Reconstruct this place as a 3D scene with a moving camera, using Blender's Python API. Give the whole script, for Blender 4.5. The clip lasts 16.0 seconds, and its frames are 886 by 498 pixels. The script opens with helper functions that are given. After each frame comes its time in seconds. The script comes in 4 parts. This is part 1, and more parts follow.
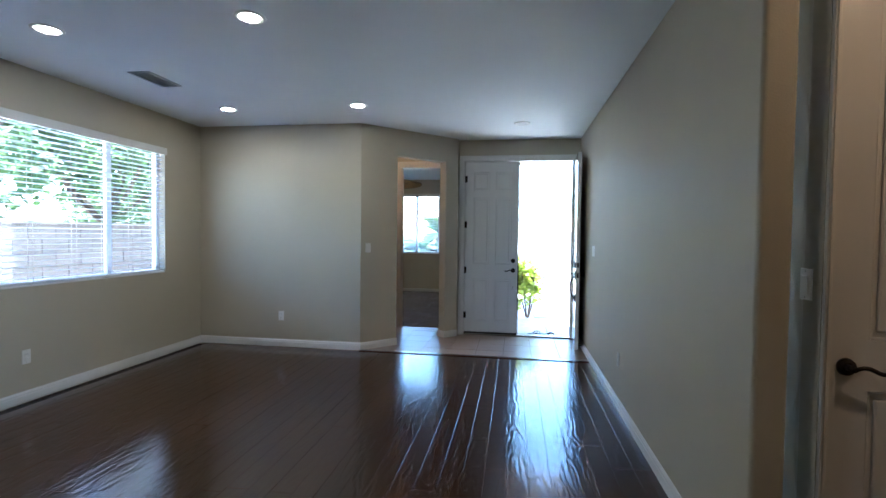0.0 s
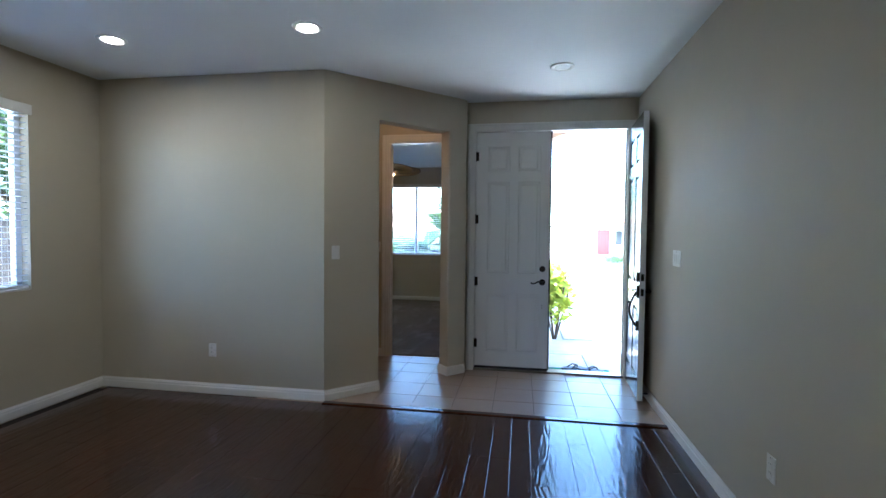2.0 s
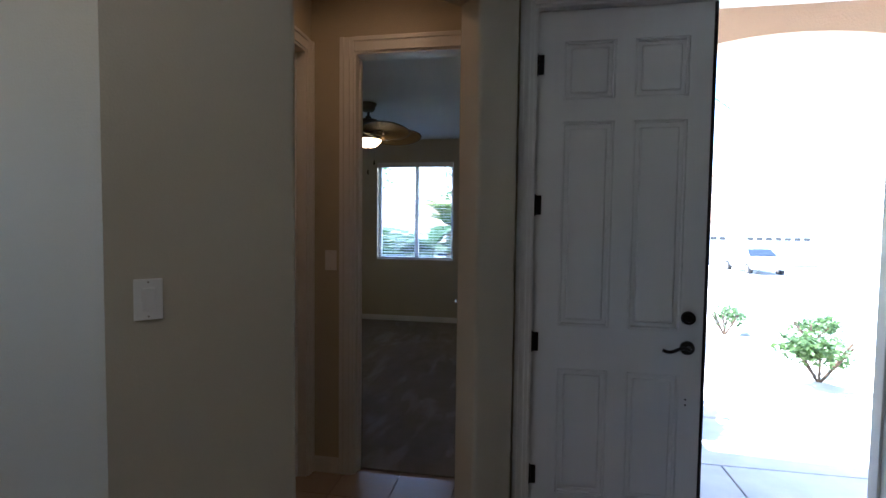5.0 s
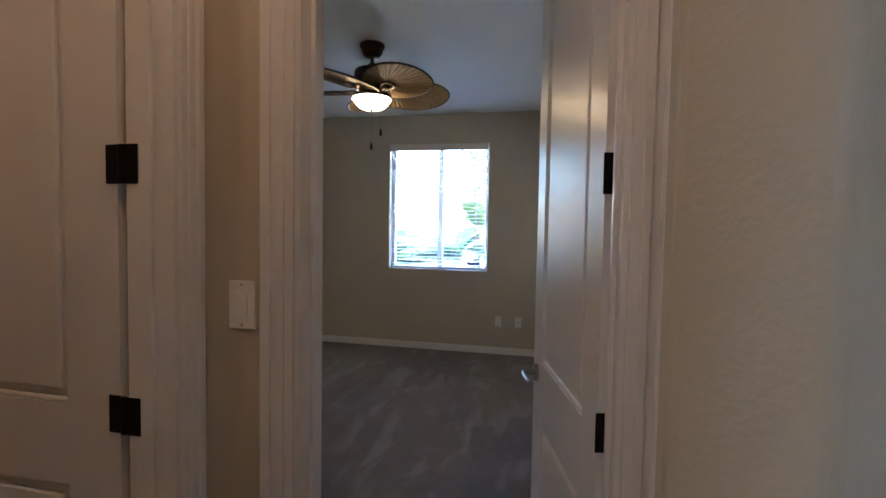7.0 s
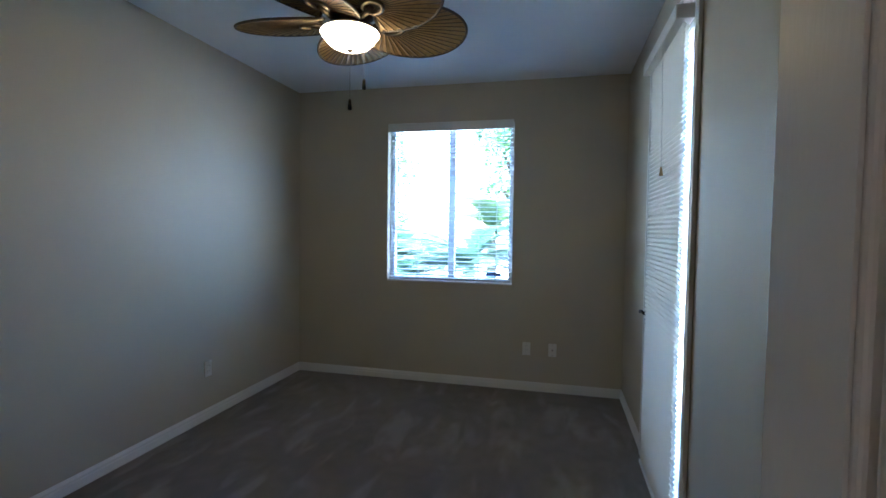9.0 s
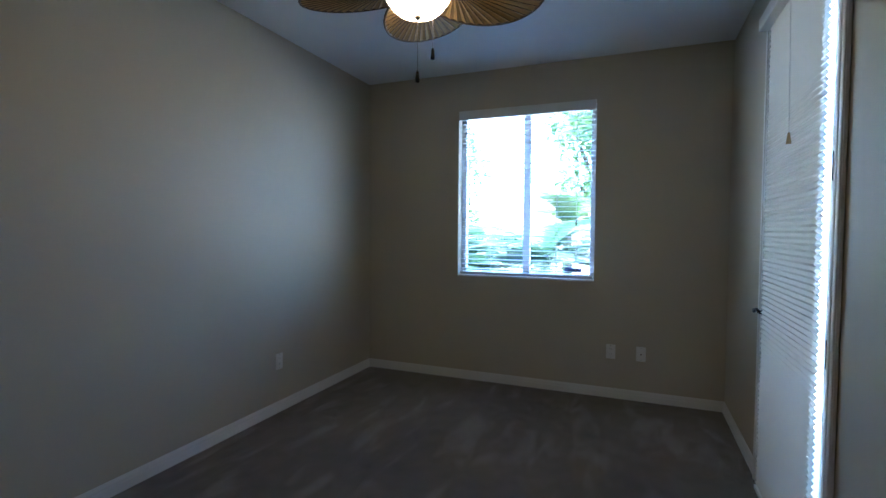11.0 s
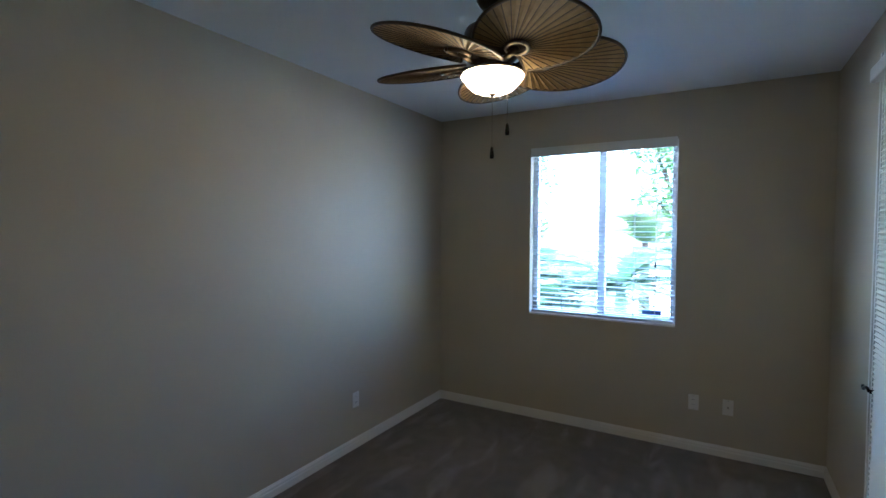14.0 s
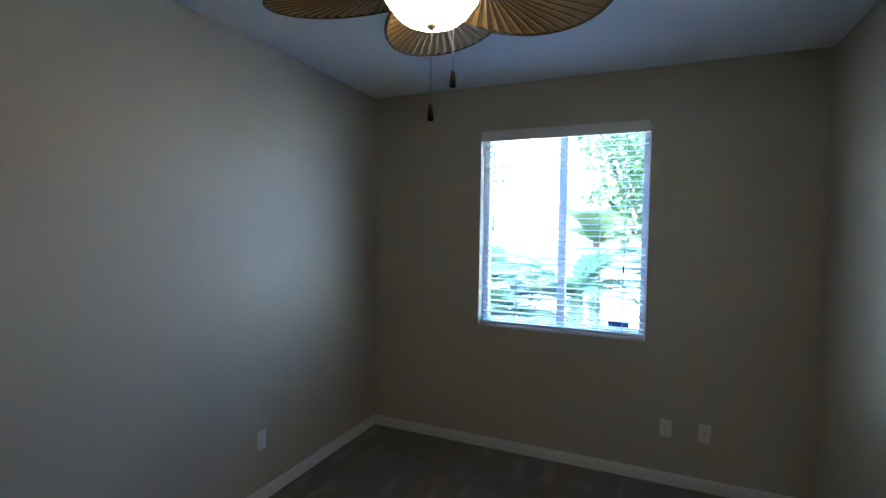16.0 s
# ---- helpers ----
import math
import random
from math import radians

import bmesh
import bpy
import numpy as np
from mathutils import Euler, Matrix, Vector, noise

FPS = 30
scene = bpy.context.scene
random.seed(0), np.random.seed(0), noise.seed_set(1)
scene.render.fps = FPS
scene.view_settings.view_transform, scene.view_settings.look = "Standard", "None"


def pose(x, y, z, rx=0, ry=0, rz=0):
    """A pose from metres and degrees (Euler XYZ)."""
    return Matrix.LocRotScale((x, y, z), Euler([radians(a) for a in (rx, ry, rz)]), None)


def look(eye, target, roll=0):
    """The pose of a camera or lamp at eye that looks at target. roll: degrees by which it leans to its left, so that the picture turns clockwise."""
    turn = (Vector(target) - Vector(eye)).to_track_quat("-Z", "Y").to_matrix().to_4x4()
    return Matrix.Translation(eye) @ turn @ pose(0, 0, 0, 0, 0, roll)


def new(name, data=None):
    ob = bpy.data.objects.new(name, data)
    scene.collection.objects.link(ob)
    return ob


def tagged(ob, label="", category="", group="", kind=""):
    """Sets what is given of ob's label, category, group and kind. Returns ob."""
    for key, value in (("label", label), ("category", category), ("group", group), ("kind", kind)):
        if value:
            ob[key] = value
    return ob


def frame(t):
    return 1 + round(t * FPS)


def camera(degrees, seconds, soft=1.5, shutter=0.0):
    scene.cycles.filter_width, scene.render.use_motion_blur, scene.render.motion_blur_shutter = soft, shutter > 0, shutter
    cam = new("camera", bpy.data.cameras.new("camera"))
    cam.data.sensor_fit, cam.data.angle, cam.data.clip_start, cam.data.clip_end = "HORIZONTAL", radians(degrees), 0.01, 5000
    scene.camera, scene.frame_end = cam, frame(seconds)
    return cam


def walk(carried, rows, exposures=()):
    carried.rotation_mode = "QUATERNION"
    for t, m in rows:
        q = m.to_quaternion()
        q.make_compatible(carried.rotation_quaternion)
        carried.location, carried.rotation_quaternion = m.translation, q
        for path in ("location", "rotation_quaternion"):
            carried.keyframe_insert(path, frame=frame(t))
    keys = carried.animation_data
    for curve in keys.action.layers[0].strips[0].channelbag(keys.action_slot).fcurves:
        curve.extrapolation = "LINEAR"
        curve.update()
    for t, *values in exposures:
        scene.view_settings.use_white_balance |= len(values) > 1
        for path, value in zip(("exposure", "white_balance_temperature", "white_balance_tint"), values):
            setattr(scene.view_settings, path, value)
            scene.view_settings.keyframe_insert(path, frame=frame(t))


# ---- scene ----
cam = camera(85.9, 16.0)
PATH = [
    (0, (-0.866, 0.451, 1.417), (-1.163, 2.428, 1.356), 0.7),
    (0.5, (-0.938, 0.918, 1.399), (-1.242, 2.894, 1.346), 0.6),
    (1, (-1.015, 1.372, 1.398), (-1.333, 3.346, 1.337), 0.7),
    (1.5, (-1.077, 1.809, 1.41), (-1.394, 3.783, 1.341), 0.6),
    (2, (-1.103, 2.27, 1.423), (-1.425, 4.242, 1.352), 0.6),
    (2.5, (-1.168, 2.704, 1.422), (-1.491, 4.677, 1.356), 0.6),
    (3, (-1.179, 3.172, 1.448), (-1.518, 5.142, 1.377), 0.6),
    (3.5, (-1.298, 3.615, 1.457), (-1.636, 5.585, 1.378), 0.7),
    (4, (-1.39, 4.03, 1.462), (-1.733, 5.998, 1.382), 0.7),
    (4.5, (-1.466, 4.484, 1.471), (-1.819, 6.451, 1.384), 0.7),
    (4.7, (-1.521, 4.655, 1.465), (-1.865, 6.623, 1.37), 0.7),
    (6.8, (-1.961, 6.346, 1.442), (-2.381, 8.299, 1.348), 1.0),
    (7, (-2.009, 6.502, 1.443), (-2.44, 8.453, 1.352), 1.0),
    (7.5, (-2.136, 6.857, 1.44), (-2.585, 8.804, 1.348), 1.1),
    (8, (-2.244, 7.173, 1.435), (-2.697, 9.119, 1.351), 0.9),
    (10.3, (-2.346, 7.872, 1.413), (-2.917, 9.787, 1.33), 0.7),
    (10.5, (-2.369, 7.863, 1.385), (-2.982, 9.765, 1.306), 0.6),
    (11, (-2.374, 7.858, 1.346), (-3.123, 9.711, 1.269), 0.4),
    (11.5, (-2.377, 7.867, 1.29), (-3.25, 9.665, 1.217), 0.3),
    (12, (-2.354, 7.877, 1.263), (-3.311, 9.632, 1.188), 0.2),
    (12.5, (-2.369, 7.873, 1.254), (-3.363, 9.608, 1.184), 0.2),
    (13, (-2.39, 7.883, 1.309), (-3.398, 9.609, 1.235), 0.2),
    (13.5, (-2.373, 7.87, 1.535), (-3.389, 9.591, 1.458), 0.2),
    (14, (-2.394, 7.835, 1.673), (-3.399, 9.562, 1.598), 0.3),
    (14.5, (-2.361, 7.832, 1.754), (-3.346, 9.572, 1.687), 0.5),
    (15, (-2.399, 7.887, 1.745), (-3.286, 9.678, 1.678), 0.6),
    (15.5, (-2.476, 8.15, 1.688), (-3.294, 9.973, 1.618), 0.7),
    (16, (-2.65, 8.467, 1.671), (-3.457, 10.295, 1.587), 0.8),
]
EXPOSURES = [(0.0, 4.25, 4850, 4), (1.5, 4.12, 4850, 4), (3.5, 3.6, 5050, 7), (4.5, 3.15, 5150, 9), (6.8, 4.55, 5100, 12), (7.4, 4.72, 4950, 10), (8.0, 4.6, 4600, 4),
             (10.5, 4.08, 4560, 4), (12.5, 4.08, 4620, 5), (13.5, 4.25, 4640, 5), (14.5, 4.26, 4640, 5), (16.0, 4.03, 4620, 5)]
walk(cam, [(t, look(e, g, r)) for t, e, g, r in PATH], EXPOSURES)

# ---- light ----
world = bpy.data.worlds.new("sky")
scene.world = world
world.use_nodes = True
wn = world.node_tree
sky = wn.nodes.new("ShaderNodeTexSky")
sky.sky_type = 'NISHITA'
sky.sun_disc = False
SUN_TO = Vector((-0.38, 0.17, 0.91)).normalized()
sky.sun_elevation = math.asin(SUN_TO.z)
sky.sun_rotation = math.atan2(SUN_TO.x, SUN_TO.y)
wn.nodes["Background"].inputs[1].default_value = 0.15
wn.links.new(sky.outputs[0], wn.nodes["Background"].inputs[0])
sun = new("sun", bpy.data.lights.new("sun", 'SUN'))
sun.data.energy, sun.data.angle, sun.data.color = 5.0, radians(0.6), (1.0, 0.95, 0.87)
sun.matrix_world = look((0, 0, 20), Vector((0, 0, 20)) - SUN_TO)


# ---- materials ----
def mat(name, col, rough=0.5, metal=0.0, var=0.0, scale=8.0, bump=0.0, bscale=60.0, col2=None, coat=0.0, per_piece=0.0,
        stretch=(1, 1, 1), emit=0.0, sheen=0.0, spec=0.5):
    m = bpy.data.materials.new(name)
    m.use_nodes = True
    n, l = m.node_tree.nodes, m.node_tree.links
    b = n["Principled BSDF"]
    b.inputs["Roughness"].default_value, b.inputs["Metallic"].default_value = rough, metal
    b.inputs["Coat Weight"].default_value = coat
    b.inputs["Sheen Weight"].default_value = sheen
    b.inputs["Specular IOR Level"].default_value = spec
    b.inputs["Base Color"].default_value = (*col, 1)
    if emit:
        b.inputs["Emission Color"].default_value = (*col, 1)
        b.inputs["Emission Strength"].default_value = emit
    geo = n.new("ShaderNodeNewGeometry")
    mp = n.new("ShaderNodeMapping")
    mp.inputs["Scale"].default_value = stretch
    l.new(geo.outputs["Position"], mp.inputs["Vector"])
    vec = mp.outputs["Vector"]
    if var or col2:
        tex = n.new("ShaderNodeTexNoise")
        tex.inputs["Scale"].default_value, tex.inputs["Detail"].default_value = scale, 6
        l.new(vec, tex.inputs["Vector"])
        big = n.new("ShaderNodeTexNoise")
        big.inputs["Scale"].default_value = scale * 0.13
        l.new(vec, big.inputs["Vector"])
        add = n.new("ShaderNodeMath")
        add.operation = 'ADD'
        l.new(tex.outputs["Fac"], add.inputs[0])
        l.new(big.outputs["Fac"], add.inputs[1])
        half = n.new("ShaderNodeMapRange")
        half.inputs["From Min"].default_value, half.inputs["From Max"].default_value = 0.7, 1.3
        l.new(add.outputs[0], half.inputs["Value"])
        fac = half.outputs["Result"]
        if per_piece:
            info = n.new("ShaderNodeObjectInfo")
            mix = n.new("ShaderNodeMix")
            mix.inputs[0].default_value = per_piece
            l.new(fac, mix.inputs[2])
            l.new(info.outputs["Random"], mix.inputs[3])
            fac = mix.outputs[0]
        ramp = n.new("ShaderNodeMix")
        ramp.data_type = 'RGBA'
        c2 = col2 or tuple(c * (1 - var) for c in col)
        ramp.inputs[6].default_value, ramp.inputs[7].default_value = (*col, 1), (*c2, 1)
        l.new(fac, ramp.inputs[0])
        l.new(ramp.outputs[2], b.inputs["Base Color"])
    if bump:
        t2 = n.new("ShaderNodeTexNoise")
        t2.inputs["Scale"].default_value, t2.inputs["Detail"].default_value = bscale, 4
        l.new(vec, t2.inputs["Vector"])
        bp = n.new("ShaderNodeBump")
        bp.inputs["Strength"].default_value, bp.inputs["Distance"].default_value = bump, 0.01
        l.new(t2.outputs["Fac"], bp.inputs["Height"])
        l.new(bp.outputs["Normal"], b.inputs["Normal"])
    return m


def wood_floor_mat():
    m = mat("dark_wood_floor", (0.05, 0.017, 0.007), rough=0.14)
    n, l = m.node_tree.nodes, m.node_tree.links
    b = n["Principled BSDF"]
    geo, info = n["Geometry"], n.new("ShaderNodeObjectInfo")
    off = n.new("ShaderNodeVectorMath")
    off.operation = 'MULTIPLY_ADD'
    comb = n.new("ShaderNodeCombineXYZ")
    l.new(info.outputs["Random"], comb.inputs[0])
    l.new(info.outputs["Random"], comb.inputs[1])
    l.new(info.outputs["Random"], comb.inputs[2])
    off.inputs[1].default_value = (9.0, 31.0, 5.0)
    l.new(comb.outputs[0], off.inputs[0])
    l.new(geo.outputs["Position"], off.inputs[2])
    mp = n["Mapping"]
    mp.inputs["Scale"].default_value = (1.0, 0.21, 1.0)
    l.new(off.outputs[0], mp.inputs["Vector"])
    wv = n.new("ShaderNodeTexNoise")
    wv.inputs["Scale"].default_value, wv.inputs["Detail"].default_value = 7.0, 1.5
    l.new(mp.outputs[0], wv.inputs["Vector"])
    rings = n.new("ShaderNodeMath")
    rings.operation = 'MULTIPLY'
    rings.inputs[1].default_value = 60.0
    l.new(wv.outputs["Fac"], rings.inputs[0])
    sine = n.new("ShaderNodeMath")
    sine.operation = 'SINE'
    l.new(rings.outputs[0], sine.inputs[0])
    fine = n.new("ShaderNodeTexNoise")
    fine.inputs["Scale"].default_value, fine.inputs["Detail"].default_value = 60.0, 5
    l.new(mp.outputs[0], fine.inputs["Vector"])
    f2 = n.new("ShaderNodeMath")
    f2.operation = 'MULTIPLY_ADD'
    f2.inputs[1].default_value = 0.26
    l.new(sine.outputs[0], f2.inputs[0])
    l.new(fine.outputs["Fac"], f2.inputs[2])
    bp = n.new("ShaderNodeBump")
    bp.inputs["Strength"].default_value, bp.inputs["Distance"].default_value = 0.22, 0.004
    l.new(f2.outputs[0], bp.inputs["Height"])
    l.new(bp.outputs[0], b.inputs["Normal"])
    mx = n.new("ShaderNodeMix")
    mx.data_type = 'RGBA'
    mx.inputs[6].default_value, mx.inputs[7].default_value = (0.022, 0.007, 0.003, 1), (0.062, 0.021, 0.009, 1)
    tone = n.new("ShaderNodeMath")
    tone.operation = 'MULTIPLY_ADD'
    tone.inputs[1].default_value = 0.45
    l.new(info.outputs["Random"], tone.inputs[0])
    half = n.new("ShaderNodeMath")
    half.operation = 'MULTIPLY_ADD'
    half.inputs[1].default_value, half.inputs[2].default_value = 0.9, -0.2
    l.new(f2.outputs[0], half.inputs[0])
    l.new(half.outputs[0], tone.inputs[2])
    l.new(tone.outputs[0], mx.inputs[0])
    l.new(mx.outputs[2], b.inputs["Base Color"])
    return m


def glass_mat(name="window_glass", tint=(1, 1, 1)):
    m = bpy.data.materials.new(name)
    m.use_nodes = True
    n, l = m.node_tree.nodes, m.node_tree.links
    n.remove(n["Principled BSDF"])
    tr, gl = n.new("ShaderNodeBsdfTransparent"), n.new("ShaderNodeBsdfGlossy")
    mix, lw, pw, fr = n.new("ShaderNodeMixShader"), n.new("ShaderNodeLayerWeight"), n.new("ShaderNodeMath"), n.new("ShaderNodeMath")
    lw.inputs[0].default_value = 0.5
    pw.operation, fr.operation = 'POWER', 'MULTIPLY_ADD'
    pw.inputs[1].default_value, fr.inputs[1].default_value, fr.inputs[2].default_value = 5.0, 0.8, 0.03
    l.new(lw.outputs["Facing"], pw.inputs[0])
    l.new(pw.outputs[0], fr.inputs[0])
    tr.inputs[0].default_value = (*tint, 1)
    gl.inputs["Roughness"].default_value = 0.02
    l.new(fr.outputs[0], mix.inputs[0])
    l.new(tr.outputs[0], mix.inputs[1])
    l.new(gl.outputs[0], mix.inputs[2])
    l.new(mix.outputs[0], n["Material Output"].inputs[0])
    return m


def translucent_mat(name, col, amount=0.5, rough=0.8):
    m = mat(name, col, rough)
    n, l = m.node_tree.nodes, m.node_tree.links
    t, mix = n.new("ShaderNodeBsdfTranslucent"), n.new("ShaderNodeMixShader")
    t.inputs[0].default_value = (*col, 1)
    mix.inputs[0].default_value = amount
    l.new(n["Principled BSDF"].outputs[0], mix.inputs[1])
    l.new(t.outputs[0], mix.inputs[2])
    l.new(mix.outputs[0], n["Material Output"].inputs[0])
    return m


WALL = mat("taupe_wall_paint", (0.51, 0.455, 0.34), 0.55, var=0.05, scale=3, bump=0.12, bscale=140)
CEIL = mat("white_ceiling_paint", (0.85, 0.86, 0.86), 0.75, var=0.04, scale=2, bump=0.15, bscale=110)
TRIM = mat("white_trim_paint", (0.74, 0.72, 0.68), 0.35, var=0.05, scale=6, bump=0.03, bscale=90)
DOORW = mat("white_door_paint", (0.72, 0.70, 0.67), 0.32, var=0.05, scale=4, bump=0.06, bscale=70, stretch=(3, 3, 0.4))
BLACKD = mat("black_door_paint", (0.012, 0.012, 0.015), 0.2, var=0.3, scale=5, bump=0.05, bscale=60, stretch=(3, 3, 0.4))
BRONZE = mat("dark_bronze", (0.02, 0.016, 0.013), 0.35, metal=0.8, var=0.3, scale=40)
NICKEL = mat("satin_nickel", (0.32, 0.28, 0.23), 0.3, metal=1.0, var=0.15, scale=40)
PLATE = mat("white_plastic", (0.78, 0.76, 0.71), 0.35, var=0.03, scale=20)
SLOT = mat("dark_slot", (0.03, 0.03, 0.03), 0.6)
WOOD = wood_floor_mat()
GAP = mat("dark_subfloor", (0.012, 0.008, 0.006), 0.8)
TILE = mat("beige_stone_tile", (0.33, 0.25, 0.185), 0.3, var=0.25, scale=5, bump=0.05, bscale=25, per_piece=0.35)
GROUT = mat("brown_grout", (0.12, 0.095, 0.075), 0.9, var=0.2, scale=30)
CARPET = mat("grey_brown_carpet", (0.185, 0.152, 0.122), 0.95, col2=(0.11, 0.09, 0.072), scale=9, bump=1.0, bscale=260, sheen=0.25)
cn, cl = CARPET.node_tree.nodes, CARPET.node_tree.links
mk = cn.new("ShaderNodeTexNoise")
mk.inputs["Scale"].default_value, mk.inputs["Detail"].default_value, mk.inputs["Distortion"].default_value = 2.6, 5.0, 0.5
mm = cn.new("ShaderNodeMapping")
mm.inputs["Scale"].default_value = (2.4, 0.8, 1.0)
mm.inputs["Rotation"].default_value = (0, 0, 0.35)
mr = cn.new("ShaderNodeMapRange")
mr.inputs["From Min"].default_value, mr.inputs["From Max"].default_value, mr.inputs["To Max"].default_value = 0.52, 0.66, 0.6
mc = cn.new("ShaderNodeMix")
mc.data_type = 'RGBA'
mc.inputs[7].default_value = (0.31, 0.275, 0.24, 1)
cl.new(cn["Geometry"].outputs["Position"], mm.inputs[0])
cl.new(mm.outputs[0], mk.inputs["Vector"])
cl.new(mk.outputs["Fac"], mr.inputs["Value"])
cl.new(mr.outputs[0], mc.inputs[0])
cl.new(cn["Principled BSDF"].inputs["Base Color"].links[0].from_socket, mc.inputs[6])
cl.new(mc.outputs[2], cn["Principled BSDF"].inputs["Base Color"])
RUBBER = mat("black_rubber", (0.012, 0.012, 0.012), 0.6)
VINYL = mat("white_vinyl", (0.75, 0.76, 0.77), 0.35, var=0.03, scale=10)
SLAT = translucent_mat("white_blind_slat", (0.68, 0.71, 0.78), 0.06, 0.4)
SHADE = translucent_mat("white_pleated_fabric", (0.70, 0.67, 0.60), 0.2, 0.9)
CORD = mat("white_cord", (0.6, 0.58, 0.55), 0.8)
GLASS = glass_mat()
LENS = mat("lit_lamp_lens", (1.0, 0.84, 0.66), 0.4, emit=10.0)
LENSW_ADDED = mat("added_closet_lamp_lens", (1.0, 0.58, 0.28), 0.4, emit=11.0)
LENSH_ADDED = mat("added_hall_lamp_lens", (1.0, 0.55, 0.26), 0.4, emit=4.6)
LENS_OFF = mat("frosted_lamp_lens", (0.62, 0.62, 0.6), 0.3)
BOWL = mat("lit_alabaster_bowl", (1.0, 0.66, 0.30), 0.4, emit=1.5)
LEAFB = mat("woven_palm_blade", (0.40, 0.27, 0.11), 0.6, var=0.3, scale=30, bump=0.2, bscale=150)
BLADERIM = mat("brown_blade_rim", (0.10, 0.07, 0.04), 0.5, var=0.3, scale=40)
FANM = mat("aged_bronze", (0.15, 0.115, 0.075), 0.38, metal=0.7, var=0.35, scale=25)
VENTM = mat("painted_vent_metal", (0.55, 0.55, 0.54), 0.45, var=0.05, scale=20)
CONC = mat("light_concrete", (0.58, 0.56, 0.53), 0.85, var=0.18, scale=7, bump=0.15, bscale=90)
STUCCO = mat("peach_stucco", (0.60, 0.44, 0.31), 0.9, var=0.1, scale=5, bump=0.4, bscale=60)
STUCCOW = mat("cream_stucco", (0.62, 0.57, 0.50), 0.9, var=0.1, scale=2, bump=0.3, bscale=30)
ROOF = mat("clay_roof_tile", (0.36, 0.22, 0.15), 0.8, var=0.3, scale=3, bump=0.4, bscale=12)
BLOCK = mat("grey_concrete_block", (0.15, 0.135, 0.125), 0.9, var=0.2, scale=9, bump=0.3, bscale=60, per_piece=0.4)
MORTAR = mat("grey_mortar", (0.165, 0.152, 0.142), 0.95, var=0.2, scale=20)
GROUND = mat("pale_gravel_soil", (0.60, 0.56, 0.49), 0.95, col2=(0.46, 0.42, 0.34), scale=2.5, bump=0.4, bscale=20)
LEAF = translucent_mat("green_leaf", (0.085, 0.14, 0.045), 0.45, 0.5)
LEAFY = translucent_mat("yellow_green_leaf", (0.36, 0.40, 0.05), 0.5, 0.5)
LEAFD = translucent_mat("blue_green_frond", (0.06, 0.11, 0.055), 0.35, 0.45)
BARK = mat("brown_bark", (0.12, 0.08, 0.05), 0.9, var=0.4, scale=14, bump=0.6, bscale=30)
MATG = mat("green_doormat", (0.02, 0.24, 0.15), 0.95, var=0.35, scale=60, bump=0.6, bscale=300)
ORANGE = mat("orange_stripe", (0.55, 0.12, 0.03), 0.9, var=0.2, scale=60)
SANDAL = mat("blue_grey_foam", (0.16, 0.20, 0.26), 0.7, var=0.2, scale=30)
FOB = mat("matte_black_fob", (0.004, 0.004, 0.004), 0.8, spec=0.1)
STRAP = mat("black_strap", (0.015, 0.015, 0.018), 0.5)
REDP = mat("red_door_paint", (0.36, 0.04, 0.03), 0.4, var=0.15, scale=4)
CARP = mat("silver_car_paint", (0.55, 0.57, 0.6), 0.25, metal=0.4, coat=0.6)
DGLASS = mat("dark_tinted_glass", (0.02, 0.025, 0.03), 0.05)
STICKER = mat("pale_sticker", (0.6, 0.6, 0.58), 0.5)
BLUEST = mat("blue_sticker", (0.05, 0.10, 0.25), 0.5)


# ---- mesh helpers ----
def box(bm, x0, x1, y0, y1, z0, z1, bevel=0.0, seg=2, m=None):
    r = bmesh.ops.create_cube(bm, size=1.0)
    vs = r["verts"]
    for v in vs:
        v.co = Vector((x0 + (v.co.x + 0.5) * (x1 - x0), y0 + (v.co.y + 0.5) * (y1 - y0), z0 + (v.co.z + 0.5) * (z1 - z0)))
    if m:
        bmesh.ops.transform(bm, matrix=m, verts=vs)
    if bevel:
        es = list({e for v in vs for e in v.link_edges})
        bmesh.ops.bevel(bm, geom=es, offset=bevel, segments=seg, affect='EDGES', profile=0.5)


def cyl(bm, r0, r1, p0, p1, seg=20):
    p0, p1 = Vector(p0), Vector(p1)
    d = p1 - p0
    q = Vector((0, 0, 1)).rotation_difference(d.normalized()).to_matrix().to_4x4()
    bmesh.ops.create_cone(bm, cap_ends=True, segments=seg, radius1=r0, radius2=r1, depth=d.length,
                          matrix=Matrix.Translation((p0 + p1) / 2) @ q)


def lathe(bm, profile, seg=32, centre=(0, 0)):
    rings = []
    for r, z in profile:
        rings.append([bm.verts.new((centre[0] + r * math.cos(2 * math.pi * i / seg), centre[1] + r * math.sin(2 * math.pi * i / seg), z))
                      for i in range(seg)])
    for a, b in zip(rings, rings[1:]):
        for i in range(seg):
            bm.faces.new((a[i], a[(i + 1) % seg], b[(i + 1) % seg], b[i]))
    bm.faces.new(rings[0][::-1])
    bm.faces.new(rings[-1])
    bmesh.ops.recalc_face_normals(bm, faces=bm.faces[:])


